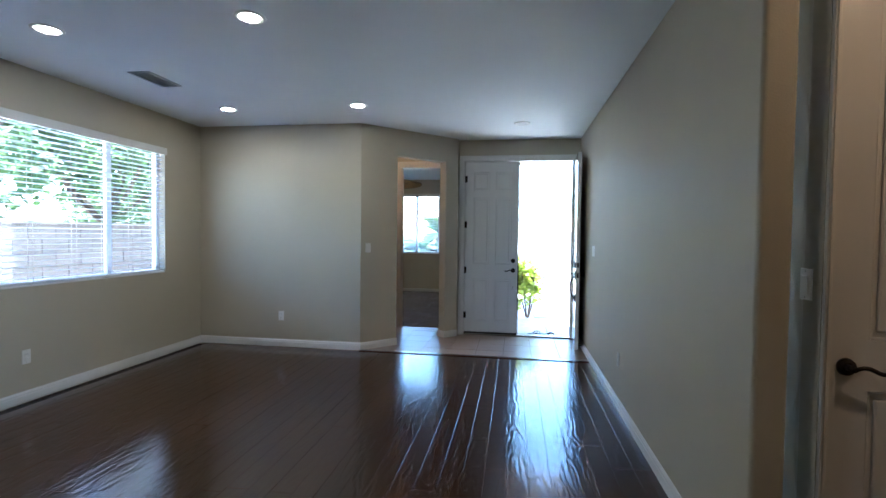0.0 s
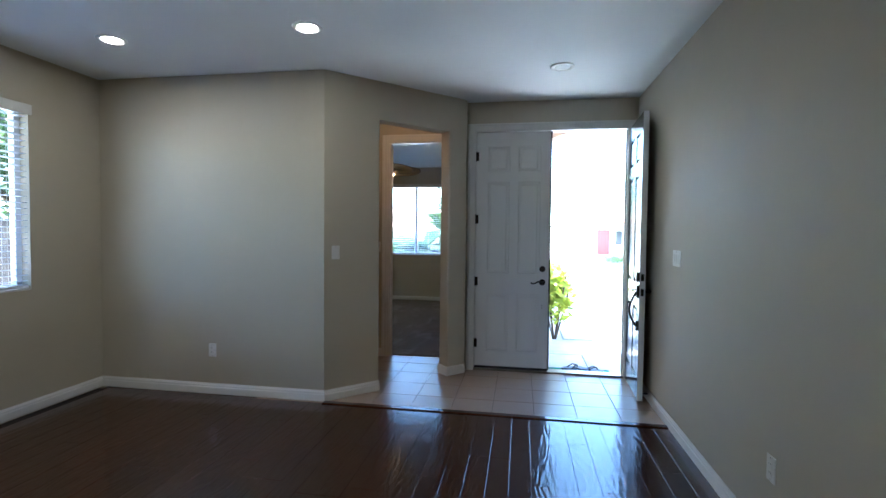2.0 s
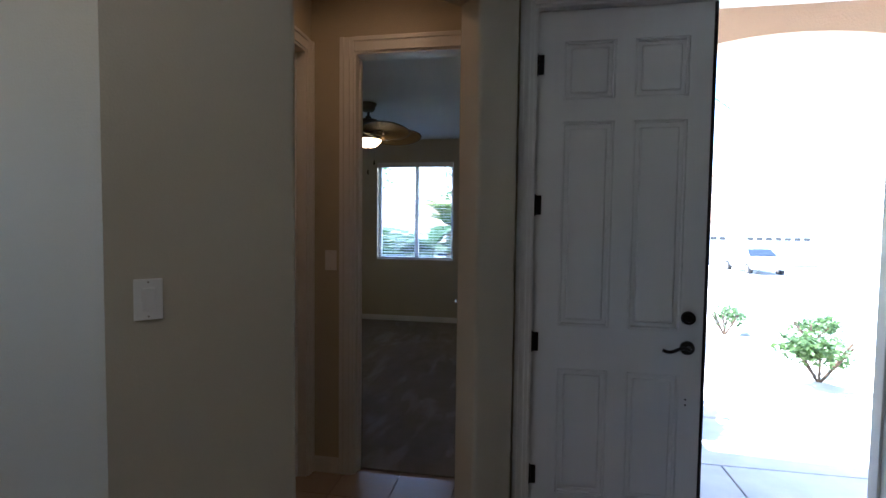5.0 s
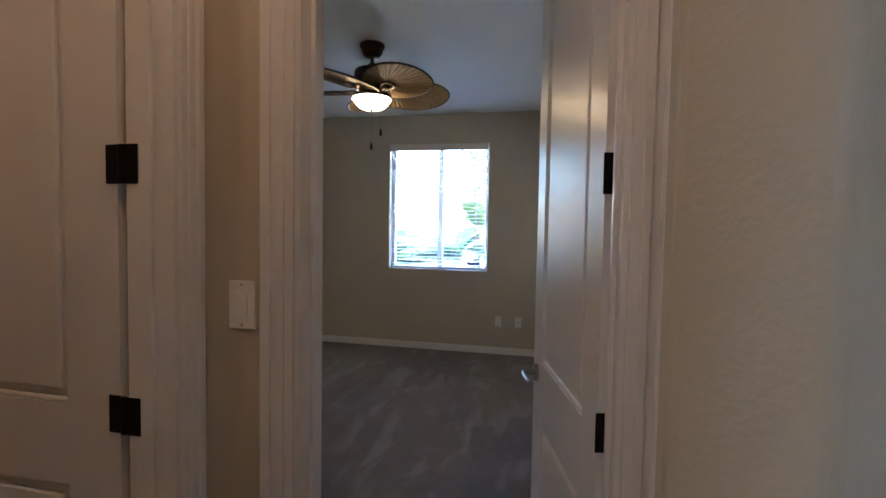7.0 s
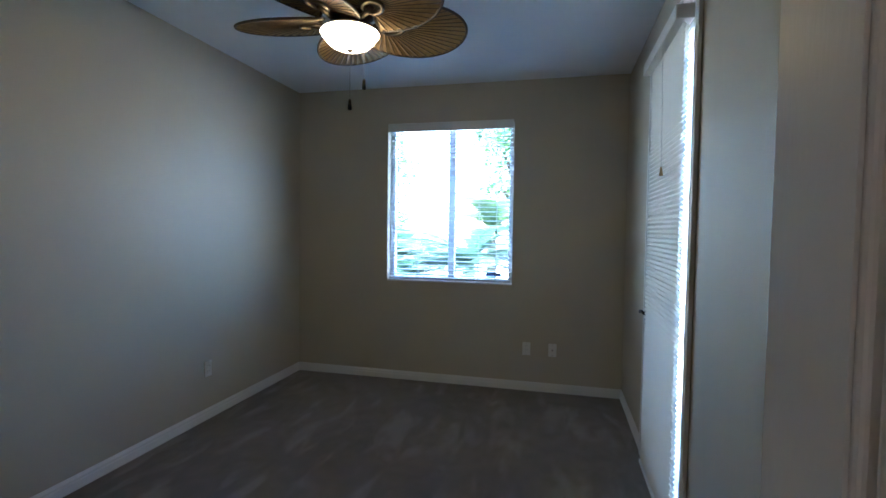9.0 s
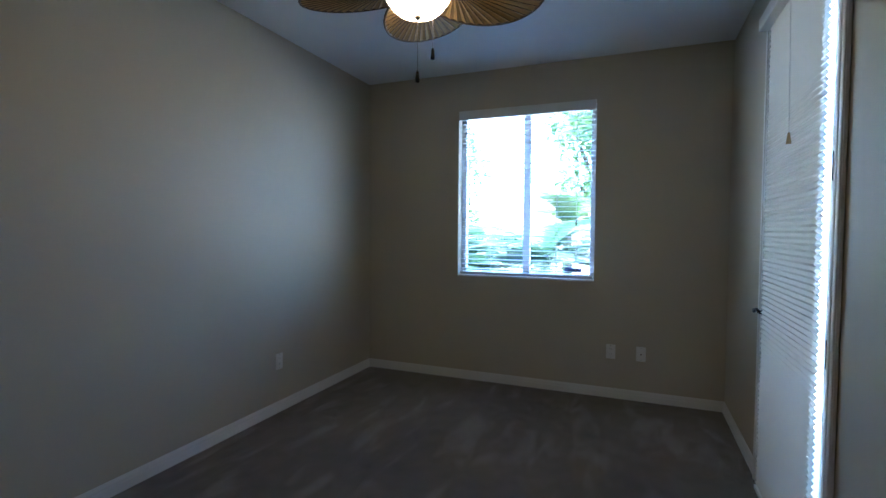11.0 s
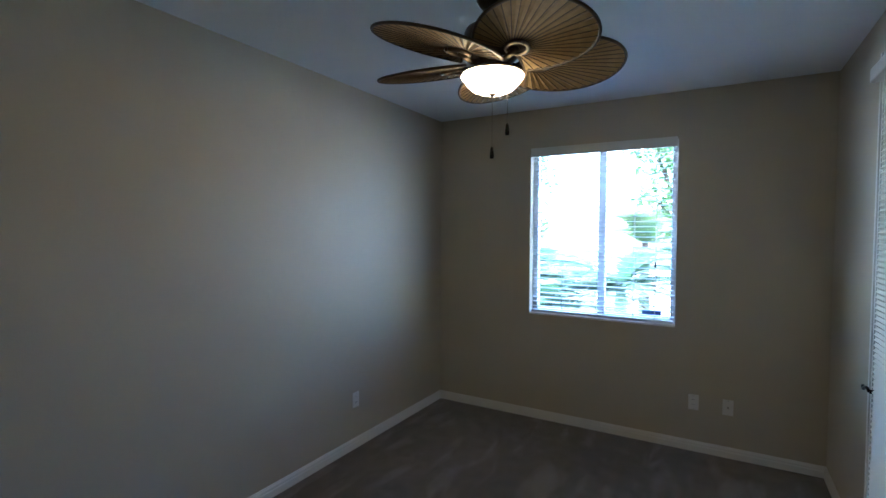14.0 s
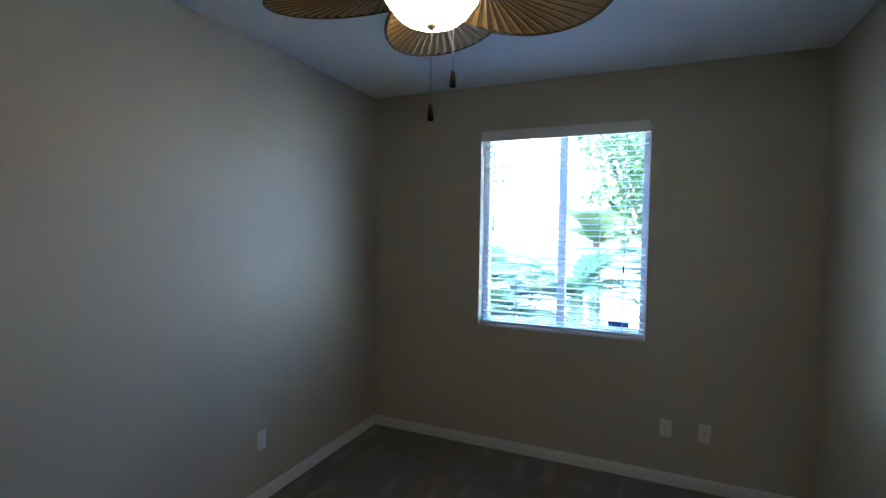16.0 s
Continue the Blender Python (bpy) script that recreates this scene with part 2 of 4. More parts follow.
def tube(bm, pts, r, seg=8):
    rings = []
    pts = [Vector(p) for p in pts]
    for i, p in enumerate(pts):
        d = (pts[min(i + 1, len(pts) - 1)] - pts[max(i - 1, 0)]).normalized()
        a = d.orthogonal().normalized() if i == 0 else (prev - d * prev.dot(d)).normalized()
        prev = a
        c = d.cross(a)
        rings.append([bm.verts.new(p + r * (math.cos(2 * math.pi * k / seg) * a + math.sin(2 * math.pi * k / seg) * c)) for k in range(seg)])
    for a, b in zip(rings, rings[1:]):
        for k in range(seg):
            bm.faces.new((a[k], a[(k + 1) % seg], b[(k + 1) % seg], b[k]))
    bm.faces.new(rings[0][::-1])
    bm.faces.new(rings[-1])


def finish(bm, name, materials, smooth=False):
    me = bpy.data.meshes.new(name)
    bm.to_mesh(me)
    bm.free()
    for m in (materials if isinstance(materials, (list, tuple)) else [materials]):
        me.materials.append(m)
    if smooth:
        for p in me.polygons:
            p.use_smooth = True
    return me


def part(name, bm, material, parent, label="", smooth=False):
    ob = new(name, finish(bm, name, material, smooth))
    ob.parent = parent
    return tagged(ob, label) if label else ob


def thing(name, m, label, category, group="", kind=""):
    ob = new(name)
    ob.empty_display_size = 0.1
    ob.matrix_world = m
    return tagged(ob, label, category, group, kind)


def solid(name, bm, material, label, category, kind="structure", group="", smooth=False, m=None):
    ob = new(name, finish(bm, name, material, smooth))
    if m is not None:
        ob.matrix_world = m
    return tagged(ob, label, category, group, kind)


H = 2.74


def wall(name, a, b, openings=(), thick=0.12, h=H, material=None, label="taupe painted drywall wall", z0=-0.13, side=1, rounded=()):
    """A wall from a to b whose room face is the line a-b; it is thick towards the left of a-b (side 1) or the right (-1)."""
    a, b = Vector((*a, 0)), Vector((*b, 0))
    length = (b - a).length
    ang = math.atan2(b.y - a.y, b.x - a.x)
    bm = bmesh.new()
    ss = sorted({0.0, length, *[v for o in openings for v in o[:2]]})
    for s0, s1 in zip(ss, ss[1:]):
        mid = (s0 + s1) / 2
        z = z0
        tops = sorted({o[3] for o in openings}) if rounded and not any(o[0] <= mid <= o[1] for o in openings) else []
        for cut in tops:
            box(bm, s0, s1, *sorted((0, side * thick)), z, cut)
            z = cut
        for o in sorted([o for o in openings if o[0] <= mid <= o[1]], key=lambda o: o[2]):
            if o[2] > z:
                box(bm, s0, s1, *sorted((0, side * thick)), z, o[2])
            z = o[3]
        if z < h:
            box(bm, s0, s1, *sorted((0, side * thick)), z, h)
    es = [e for e in bm.edges if any(abs(e.verts[0].co.x - r) < 1e-5 and abs(e.verts[1].co.x - r) < 1e-5 for r in rounded)
          and abs(e.verts[0].co.z - e.verts[1].co.z) > 1.0 and min(v.co.z for v in e.verts) < 0]
    if es:
        bmesh.ops.bevel(bm, geom=es, offset=0.018, segments=4, affect='EDGES', profile=0.5)
    return solid(name, bm, material or WALL, label, "wall", m=Matrix.Translation(a) @ Matrix.Rotation(ang, 4, 'Z'))


def baseboard(a, b, side=1, h=0.09):
    """A moulded board along a-b that stands out into the room, to the right of a-b (side 1) or the left (-1)."""
    a, b = Vector((*a, 0)), Vector((*b, 0))
    length, ang = (b - a).length, math.atan2(b.y - a.y, b.x - a.x)
    bm = bmesh.new()
    prof = [(0, 0), (0.015, 0), (0.015, h * 0.62), (0.0115, h * 0.68), (0.0115, h * 0.82), (0.006, h * 0.93), (0.005, h), (0, h)]
    rows = [[bm.verts.new((s, -side * d, z)) for d, z in prof] for s in (0, length)]
    for i in range(len(prof)):
        j = (i + 1) % len(prof)
        bm.faces.new((rows[0][i], rows[1][i], rows[1][j], rows[0][j]))
    bm.faces.new(rows[0])
    bm.faces.new(rows[1][::-1])
    bmesh.ops.recalc_face_normals(bm, faces=bm.faces[:])
    return solid("baseboard", bm, TRIM, "white painted moulded baseboard along the wall", "baseboard", m=Matrix.Translation(a) @ Matrix.Rotation(ang, 4, 'Z'))


def face_pose(x, y, z, turn):
    """A pose on a wall: local x to the right along it, local y into it, z up."""
    return pose(x, y, z, 0, 0, turn)


def casing(m, w, h, depth, front=True, back=True, cw=0.075, head=True):
    """Jamb lining and moulded casing round an opening w wide, h high in a wall depth thick; m at the opening's left foot."""
    t = thing("trim", m, "white painted moulded door casing and jamb", "door frame", kind="structure")
    for x0, x1 in ((0, 0.018), (w - 0.018, w)):
        bm = bmesh.new()
        box(bm, x0, x1, -0.003, depth + 0.003, 0, h - 0.018)
        part("jamb", bm, TRIM, t)
        bm = bmesh.new()
        xs = (0.018, 0.03) if x0 == 0 else (w - 0.03, w - 0.018)
        box(bm, xs[0], xs[1], depth * 0.4, depth * 0.65, 0, h - 0.03, 0.002, 1)
        part("door_stop", bm, TRIM, t)
    bm = bmesh.new()
    box(bm, 0, w, -0.003, depth + 0.003, h - 0.018, h)
    part("head_jamb", bm, TRIM, t)
    for on, y0, s in ((front, -0.003, -1), (back, depth + 0.003, 1)):
        if not on:
            continue
        for x0, x1 in ((-cw, 0.006), (w - 0.006, w + cw)):
            bm = bmesh.new()
            ys = sorted((y0, y0 + s * 0.011))
            box(bm, x0, x1, *ys, 0, h + cw, 0.003, 2)
            inner = (x0 + cw * 0.55, x0 + cw * 0.8) if x0 < 0 else (x1 - cw * 0.8, x1 - cw * 0.55)
            box(bm, *inner, *sorted((y0 + s * 0.009, y0 + s * 0.016)), 0, h + cw * 0.7, 0.003, 2)
            outer = (x0, x0 + cw * 0.35) if x0 < 0 else (x1 - cw * 0.35, x1)
            box(bm, *outer, *sorted((y0 + s * 0.009, y0 + s * 0.019)), 0, h + cw, 0.004, 2)
            part("side_casing", bm, TRIM, t)
        bm = bmesh.new()
        box(bm, 0.006, w - 0.006, *sorted((y0, y0 + s * 0.011)), h - 0.006, h + cw, 0.003, 2)
        box(bm, 0.006, w - 0.006, *sorted((y0 + s * 0.009, y0 + s * 0.019)), h + cw * 0.65, h + cw, 0.004, 2)
        part("head_casing", bm, TRIM, t)
    return t


def panel_leaf(parent, w, h, t, panels, mats, z0=0.01):
    """Stiles, rails and raised panels of a door leaf: local x from 0 (hinge) to w, y from 0 to t."""
    def shade(bm):
        if len(mats) > 1:
            bm.normal_update()
            for f in bm.faces:
                f.material_index = 1 if f.calc_center_median().y > t * 0.6 and f.normal.y > 0.25 or (f.normal.x > 0.9 and f.calc_center_median().x > w - 0.001) else 0
    xs = sorted({0.0, w, *[v for p in panels for v in p[:2]]})
    zs = sorted({z0, h, *[v for p in panels for v in p[2:]]})
    bm = bmesh.new()
    for xa, xb in zip(xs, xs[1:]):
        run = None
        for za, zb in zip(zs, zs[1:]):
            inside = any(p[0] <= (xa + xb) / 2 <= p[1] and p[2] <= (za + zb) / 2 <= p[3] for p in panels)
            if inside:
                if run is not None:
                    box(bm, xa, xb, 0, t, run, za)
                run = None
            elif run is None:
                run = za
        if run is not None:
            box(bm, xa, xb, 0, t, run, h)
    shade(bm)
    part("stiles_and_rails", bm, mats, parent)
    for p in panels:
        bm = bmesh.new()
        box(bm, p[0], p[1], 0.013, t - 0.013, p[2], p[3])
        for y0, y1 in ((0.004, 0.014), (t - 0.014, t - 0.004)):
            box(bm, p[0] + 0.03, p[1] - 0.03, y0, y1, p[2] + 0.03, p[3] - 0.03, 0.008, 2)
        for y0, y1 in ((0.003, 0.02), (t - 0.02, t - 0.003)):
            for q in ((p[0], p[0] + 0.012, p[2], p[3]), (p[1] - 0.012, p[1], p[2], p[3]),
                      (p[0] + 0.012, p[1] - 0.012, p[2], p[2] + 0.012), (p[0] + 0.012, p[1] - 0.012, p[3] - 0.012, p[3])):
                box(bm, q[0], q[1], y0, y1, q[2], q[3], 0.005, 2)
        shade(bm)
        part("panel", bm, mats, parent)


def hinge(parent, x, y, z, h=0.09, leaf=0.03, turn=0):
    bm = bmesh.new()
    cyl(bm, 0.007, 0.007, (0, 0, -h / 2), (0, 0, h / 2), 12)
    for s in (1, -1):
        cyl(bm, 0.005, 0.003, (0, 0, s * h / 2), (0, 0, s * (h / 2 + 0.006)), 10)
    box(bm, -leaf, 0, 0.0, 0.003, -h / 2, h / 2, 0.001, 1)
    box(bm, 0, leaf, 0.0, 0.003, -h / 2, h / 2, 0.001, 1)
    bmesh.ops.transform(bm, matrix=pose(x, y, z, 0, 0, turn), verts=bm.verts[:])
    part("hinge", bm, BRONZE, parent, "dark bronze butt hinge")


def lever(parent, x, y, z, out, way, material=BRONZE, wave=True):
    """A rose and a curved lever: stands out along y (out -1 or 1), points along x (way -1 or 1)."""
    bm = bmesh.new()
    cyl(bm, 0.032, 0.029, (x, y, z), (x, y + out * 0.012, z), 28)
    cyl(bm, 0.011, 0.010, (x, y + out * 0.01, z), (x, y + out * 0.05, z), 16)
    pts = [(x + way * 0.115 * k / 10, y + out * (0.05 + 0.006 * math.sin(k / 10 * 3)), z + (0.010 * math.sin(k / 10 * 6.0) if wave else 0)) for k in range(11)]
    tube(bm, pts, 0.0075, 10)
    part("door_handle", bm, material, parent, "dark lever handle on a round rose", True)


def leaf_hinge(parent, q, pin, h=0.09):
    """A butt hinge seen flat: leaf plates q (boxes x0, x1, y0, y1) about the centre height, and the pin's barrel."""
    z = pin[2]
    bm = bmesh.new()
    for x0, x1, y0, y1 in q:
        box(bm, x0, x1, y0, y1, z - h / 2, z + h / 2, 0.0012, 1)
    cyl(bm, 0.006, 0.006, (pin[0], pin[1], z - h / 2), (pin[0], pin[1], z + h / 2), 12)
    part("hinge", bm, BRONZE, parent, "dark bronze butt hinge")


# ---- structure: living room ----
wall("wall_west", (-4.825, -3.0), (-4.825, 6.11), [(5.95, 8.37, 0.943, 2.36)], 0.14)
wall("wall_north", (-4.825, 5.993), (-2.706, 5.993), label="taupe painted wall below the ceiling lights")
wall("wall_south", (-4.825, -3.0), (1.7, -3.0), side=-1)
wall("wall_east", (0.0, 2.32), (0.0, 7.14), side=-1, label="long taupe painted wall beside the entry", rounded=(0.0,))
wall("wall_south_east", (1.7, -3.0), (1.7, 2.3), side=-1)
# diagonal wall with the cased opening to the hall
DA, DB = Vector((-2.706, 5.990)), Vector((-1.655, 7.035))
dlen = (DB - DA).length
wall("wall_diagonal", DA, DB, [(0.515, 1.272, 0, 2.405)], 0.14, label="taupe diagonal wall with a rounded opening", rounded=(0.515, 1.272))
wall("wall_return", (-1.655, 7.035), (-1.655, 7.14), thick=0.06, label="short taupe wall return beside the front door")
# front wall round the double door
wall("wall_front", (-1.672, 7.14), (0.12, 7.14), [(0.085, 1.602, 0, 2.462)], 0.12, label="taupe wall above the front double door")
# closet door beside the living room
wall("wall_jog", (0.205, 2.32), (0.205, 2.9), side=-1, thick=0.05)
wall("wall_closet", (0.205, 2.30), (1.7, 2.30), [(0.02, 0.80, 0, 2.46)], 0.1)

# ---- structure: hall and bath ----
wall("wall_hall_end", (-2.95, 7.495), (-1.672, 7.495), [(0.37, 1.10, 0, 2.43)], 0.105, label="taupe hall wall round the bedroom door")
wall("wall_hall_east", (-1.90, 6.995), (-1.745, 7.495), side=-1, thick=0.06)
wall("wall_hall_west", (-2.83, 6.113), (-2.83, 7.495), [(0.56, 1.317, 0, 2.43)], 0.12, label="taupe hall wall with an open bath door")
wall("wall_bath_north", (-4.775, 7.495), (-2.95, 7.495), thick=0.105)
wall("wall_bath_west", (-4.775, 6.113), (-4.775, 7.495), thick=0.05)

# ---- structure: bedroom ----
wall("wall_bedroom_west", (-4.775, 7.6), (-4.775, 11.885), thick=0.14)
wall("wall_bedroom_north", (-4.915, 11.885), (-1.6, 11.885), [(1.06, 2.235, 0.940, 2.402)], 0.16, label="taupe bedroom wall round the window")
wall("wall_bedroom_east", (-1.735, 7.495), (-1.735, 11.885), [(2.375, 3.275, 0.0, 2.45)], 0.135, side=-1, label="taupe bedroom wall beside the glazed door")


def slab(name, x0, x1, y0, y1, z0, z1, material, label, cat):
    bm = bmesh.new()
    box(bm, x0, x1, y0, y1, z0, z1)
    return solid(name, bm, material, label, cat)


slab("ceiling", -4.965, 1.82, -3.12, 5.99, H, H + 0.2, CEIL, "white painted living room ceiling", "ceiling")
slab("ceiling_entry", -4.965, 1.82, 5.99, 7.26, H, H + 0.2, CEIL, "white painted entry ceiling", "ceiling")
slab("ceiling_bedroom", -4.915, -1.6, 7.26, 12.05, H, H + 0.2, CEIL, "white painted bedroom ceiling", "ceiling")
floor = slab("floor", -4.825, 1.7, -3.0, 5.95, -0.12, -0.012, GAP, "dark hand-scraped plank wood floor", "floor")
tiles = slab("floor_tile", -4.775, 0.0, 5.95, 7.26, -0.12, -0.006, GROUT, "beige square stone tile floor", "floor")
slab("floor_hall", -4.775, -1.6, 7.26, 7.6, -0.12, -0.006, GROUT, "brown grout below the hall tiles", "floor")
slab("carpet", -4.775, -1.735, 7.56, 11.885, -0.12, 0.012, CARPET, "grey-brown cut pile carpet with vacuum marks", "carpet")
bm = bmesh.new()
box(bm, -2.70, 0.0, 5.93, 5.985, -0.005, 0.009, 0.004, 2)
solid("threshold", bm, WOOD, "dark wood transition strip between planks and tile", "threshold")

# baseboards
baseboard((-4.825, -3.0), (-4.825, 5.978))
baseboard((-4.825, 5.993), (-2.70, 5.993))
d = (DB - DA) / dlen
baseboard(DA, DA + d * 0.515)
baseboard(DA + d * 1.272, DB)
nrm = Vector((-d.y, d.x))
baseboard(DA + d * 1.272 - nrm * 0.012, DA + d * 1.272 + nrm * 0.14, side=-1)
baseboard((0, 2.34), (0, 7.14), side=-1)
baseboard((-2.83, 7.495), (-2.66, 7.495))
baseboard((-4.775, 7.6), (-4.775, 11.87))
baseboard((-4.775, 11.885), (-1.735, 11.885))
baseboard((-1.735, 10.85), (-1.735, 11.87), side=-1)
baseboard((-1.735, 7.6), (-1.735, 9.79), side=-1)

# ---- front double door ----
casing(face_pose(-1.587, 7.14, 0, 0), 1.517, 2.462, 0.12, cw=0.06)
SIX = lambda w: [(x0, x1, z0, z1) for x0, x1 in ((w * 0.155, w * 0.46), (w * 0.57, w * 0.875)) for z0, z1 in ((0.20, 0.80), (1.0, 1.94), (2.04, 2.30))]
leaf = thing("door_1", face_pose(-1.563, 7.172, 0, 0), "closed white six-panel front door leaf with dark handle", "door", kind="structure")
panel_leaf(leaf, 0.742, 2.44, 0.045, SIX(0.742), [DOORW, BLACKD], z0=0.045)
for z in (0.28, 0.92, 1.56, 2.2):
    hinge(leaf, -0.004, -0.006, z)
lever(leaf, 0.68, 0.0, 0.925, -1, -1)
bm = bmesh.new()
cyl(bm, 0.031, 0.028, (0.68, 0, 1.06), (0.68, -0.014, 1.06), 28)
cyl(bm, 0.018, 0.016, (0.68, -0.013, 1.06), (0.68, -0.018, 1.06), 20)
part("deadbolt", bm, BRONZE, leaf, "round dark deadbolt")
bm = bmesh.new()
box(bm, 0.0, 0.742, 0.004, 0.045, 0.008, 0.044)
part("door_sweep", bm, RUBBER, leaf, "black rubber door sweep")
bm = bmesh.new()
box(bm, 0.743, 0.757, -0.004, 0.05, 0.03, 2.44, 0.002, 1)
part("astragal", bm, BLACKD, leaf, "black strip on the meeting edge")
for z in (0.665, 0.69):
    bm = bmesh.new()
    cyl(bm, 0.004, 0.004, (0.68, 0.002, z), (0.68, -0.002, z), 10)
    part("screw_hole", bm, SLOT, leaf)
bm = bmesh.new()
box(bm, -1.587, -0.07, 7.15, 7.27, -0.006, 0.02, 0.004, 2)
solid("door_sill", bm, NICKEL, "metal sill below the front doors", "threshold")

leaf = thing("door_2", face_pose(-0.072, 7.19, 0, 180 + 86.5), "open black-painted six-panel front door leaf with a grip handle", "door", kind="structure")
panel_leaf(leaf, 0.742, 2.44, 0.045, [(p[0], p[1], p[2], p[3]) for p in SIX(0.742)], [BLACKD, DOORW], z0=0.02)
for z in (0.28, 0.92, 1.56, 2.2):
    hinge(leaf, -0.004, 0.05, z)
bm = bmesh.new()
box(bm, 0.655, 0.70, -0.018, 0.0, 1.02, 1.10, 0.006, 2)
part("deadbolt", bm, BRONZE, leaf, "dark deadbolt plate")
bm = bmesh.new()
box(bm, 0.66, 0.70, -0.014, 0.0, 0.88, 0.99, 0.006, 2)
box(bm, 0.662, 0.698, -0.016, 0.0, 0.60, 0.69, 0.006, 2)
tube(bm, [(0.68, -0.012 - 0.055 * math.sin(math.pi * k / 12), 0.93 - 0.29 * k / 12) for k in range(13)], 0.009, 10)
box(bm, 0.668, 0.692, -0.06, -0.012, 0.945, 0.955, 0.003, 1)
part("grip_handle", bm, BRONZE, leaf, "dark curved grip handle", True)
lever(leaf, 0.68, 0.045, 0.935, 1, -1)
for z in (0.935, 1.06):
    bm = bmesh.new()
    box(bm, 0.7405, 0.744, 0.01, 0.035, z - 0.03, z + 0.03)
    part("latch_plate", bm, BRONZE, leaf)
bm = bmesh.new()
box(bm, 0.05, 0.16, -0.002, 0.0, 1.955, 1.99)
part("sticker", bm, STICKER, leaf, "small pale sticker")
bm = bmesh.new()
cyl(bm, 0.006, 0.006, (0.69, -0.003, 1.5), (0.69, 0.0, 1.5), 10)
part("peephole", bm, SLOT, leaf)
bm = bmesh.new()
cyl(bm, 0.006, 0.006, (-0.012, 6.52, 0.06), (-0.075, 6.52, 0.06), 10)
cyl(bm, 0.011, 0.011, (-0.07, 6.52, 0.06), (-0.085, 6.52, 0.06), 12)
solid("door_stop", bm, BRONZE, "small dark spring door stop on the baseboard", "door stop", kind="thing")

# ---- bedroom door, bath door, closet door ----
casing(face_pose(-2.58, 7.495, 0, 0), 0.73, 2.43, 0.105)
leaf = thing("door_3", face_pose(-1.856, 7.607, 0, 180 - 77), "open white two-panel bedroom door with a nickel lever", "door", kind="structure")
TWO = lambda w, h: [(0.115, w - 0.115, 0.22, 0.78), (0.115, w - 0.115, 0.98, h - 0.13)]
panel_leaf(leaf, 0.70, 2.4, 0.036, TWO(0.70, 2.4), [DOORW], z0=0.02)
for z in (0.30, 0.99, 1.567, 2.2):
    leaf_hinge(leaf, [(-0.004, -0.0005, -0.002, 0.041)], (-0.006, -0.004, z))
lever(leaf, 0.64, 0.036, 0.93, 1, -1, NICKEL, False)
lever(leaf, 0.64, 0.0, 0.93, -1, -1, NICKEL, False)
bm = bmesh.new()
box(bm, -2.5625, -2.5605, 7.54, 7.565, 0.90, 0.96, 0.0005, 1)
solid("strike_plate", bm, BRONZE, "dark strike plate in the door jamb", "strike plate", kind="thing")

casing(face_pose(-2.83, 6.673, 0, 90), 0.757, 2.43, 0.12, cw=0.06)
leaf = thing("door_4", face_pose(-2.982, 7.452, 0, 180), "open white two-panel bath door with dark hinges", "door", kind="structure")
panel_leaf(leaf, 0.72, 2.4, 0.036, [(0.15, 0.57, 0.22, 0.80), (0.15, 0.57, 1.0, 2.27)], [DOORW], z0=0.02)
for z in (0.30, 0.99, 1.575, 2.2):
    leaf_hinge(leaf, [(-0.062, -0.018, 0.0405, 0.0435), (-0.012, 0.03, 0.0362, 0.0395)], (-0.014, 0.041, z))

casing(face_pose(0.225, 2.30, 0, 0), 0.78, 2.46, 0.1, cw=0.02)
leaf = thing("door_5", face_pose(0.245, 2.325, 0, 0), "closed white panel closet door with a dark lever", "door", kind="structure")
panel_leaf(leaf, 0.74, 2.43, 0.036, [(0.13, 0.61, 0.22, 0.88), (0.13, 0.61, 1.06, 2.28)], [DOORW])
lever(leaf, 0.06, 0.0, 0.965, -1, 1)


# ---- recessed lights, with unseen ones added, vent ----
def can_light(x, y, lit=True, lens=None):
    t = thing("ceiling_light", pose(x, y, H), "round white recessed ceiling light, " + ("switched on" if lit else "switched off"), "ceiling light", "recessed ceiling lights")
    bm = bmesh.new()
    lathe(bm, [(0.062, -0.001), (0.062, -0.006), (0.085, -0.010), (0.094, -0.006), (0.096, -0.0005)], 36)
    part("trim_ring", bm, TRIM, t, smooth=True)
    bm = bmesh.new()
    lathe(bm, [(0.0005, -0.0075), (0.04, -0.009), (0.060, -0.0075), (0.061, -0.002)] if not lit else [(0.0005, -0.008), (0.055, -0.008), (0.061, -0.004)], 32)
    part("lens", bm, (lens or LENS) if lit else LENS_OFF, t, "glowing warm lens" if lit else "unlit frosted lens")
    return t


# the pair at y 1.2 is unseen, added at the rows' spacing
for x, y in ((-2.49, 5.22), (-3.94, 5.22), (-2.50, 3.21), (-3.94, 3.21), (-2.5, 1.2), (-3.94, 1.2)):
    can_light(x, y)
can_light(-0.80, 6.18, False)
# hall and bath: unseen lamps, added to give the warm light there
can_light(-2.4, 6.95, lens=LENSH_ADDED)
can_light(-3.6, 6.85, lens=LENSH_ADDED)
# unseen lamp added to warm and brighten the closet door
can_light(0.7, 1.55, lens=LENSW_ADDED)

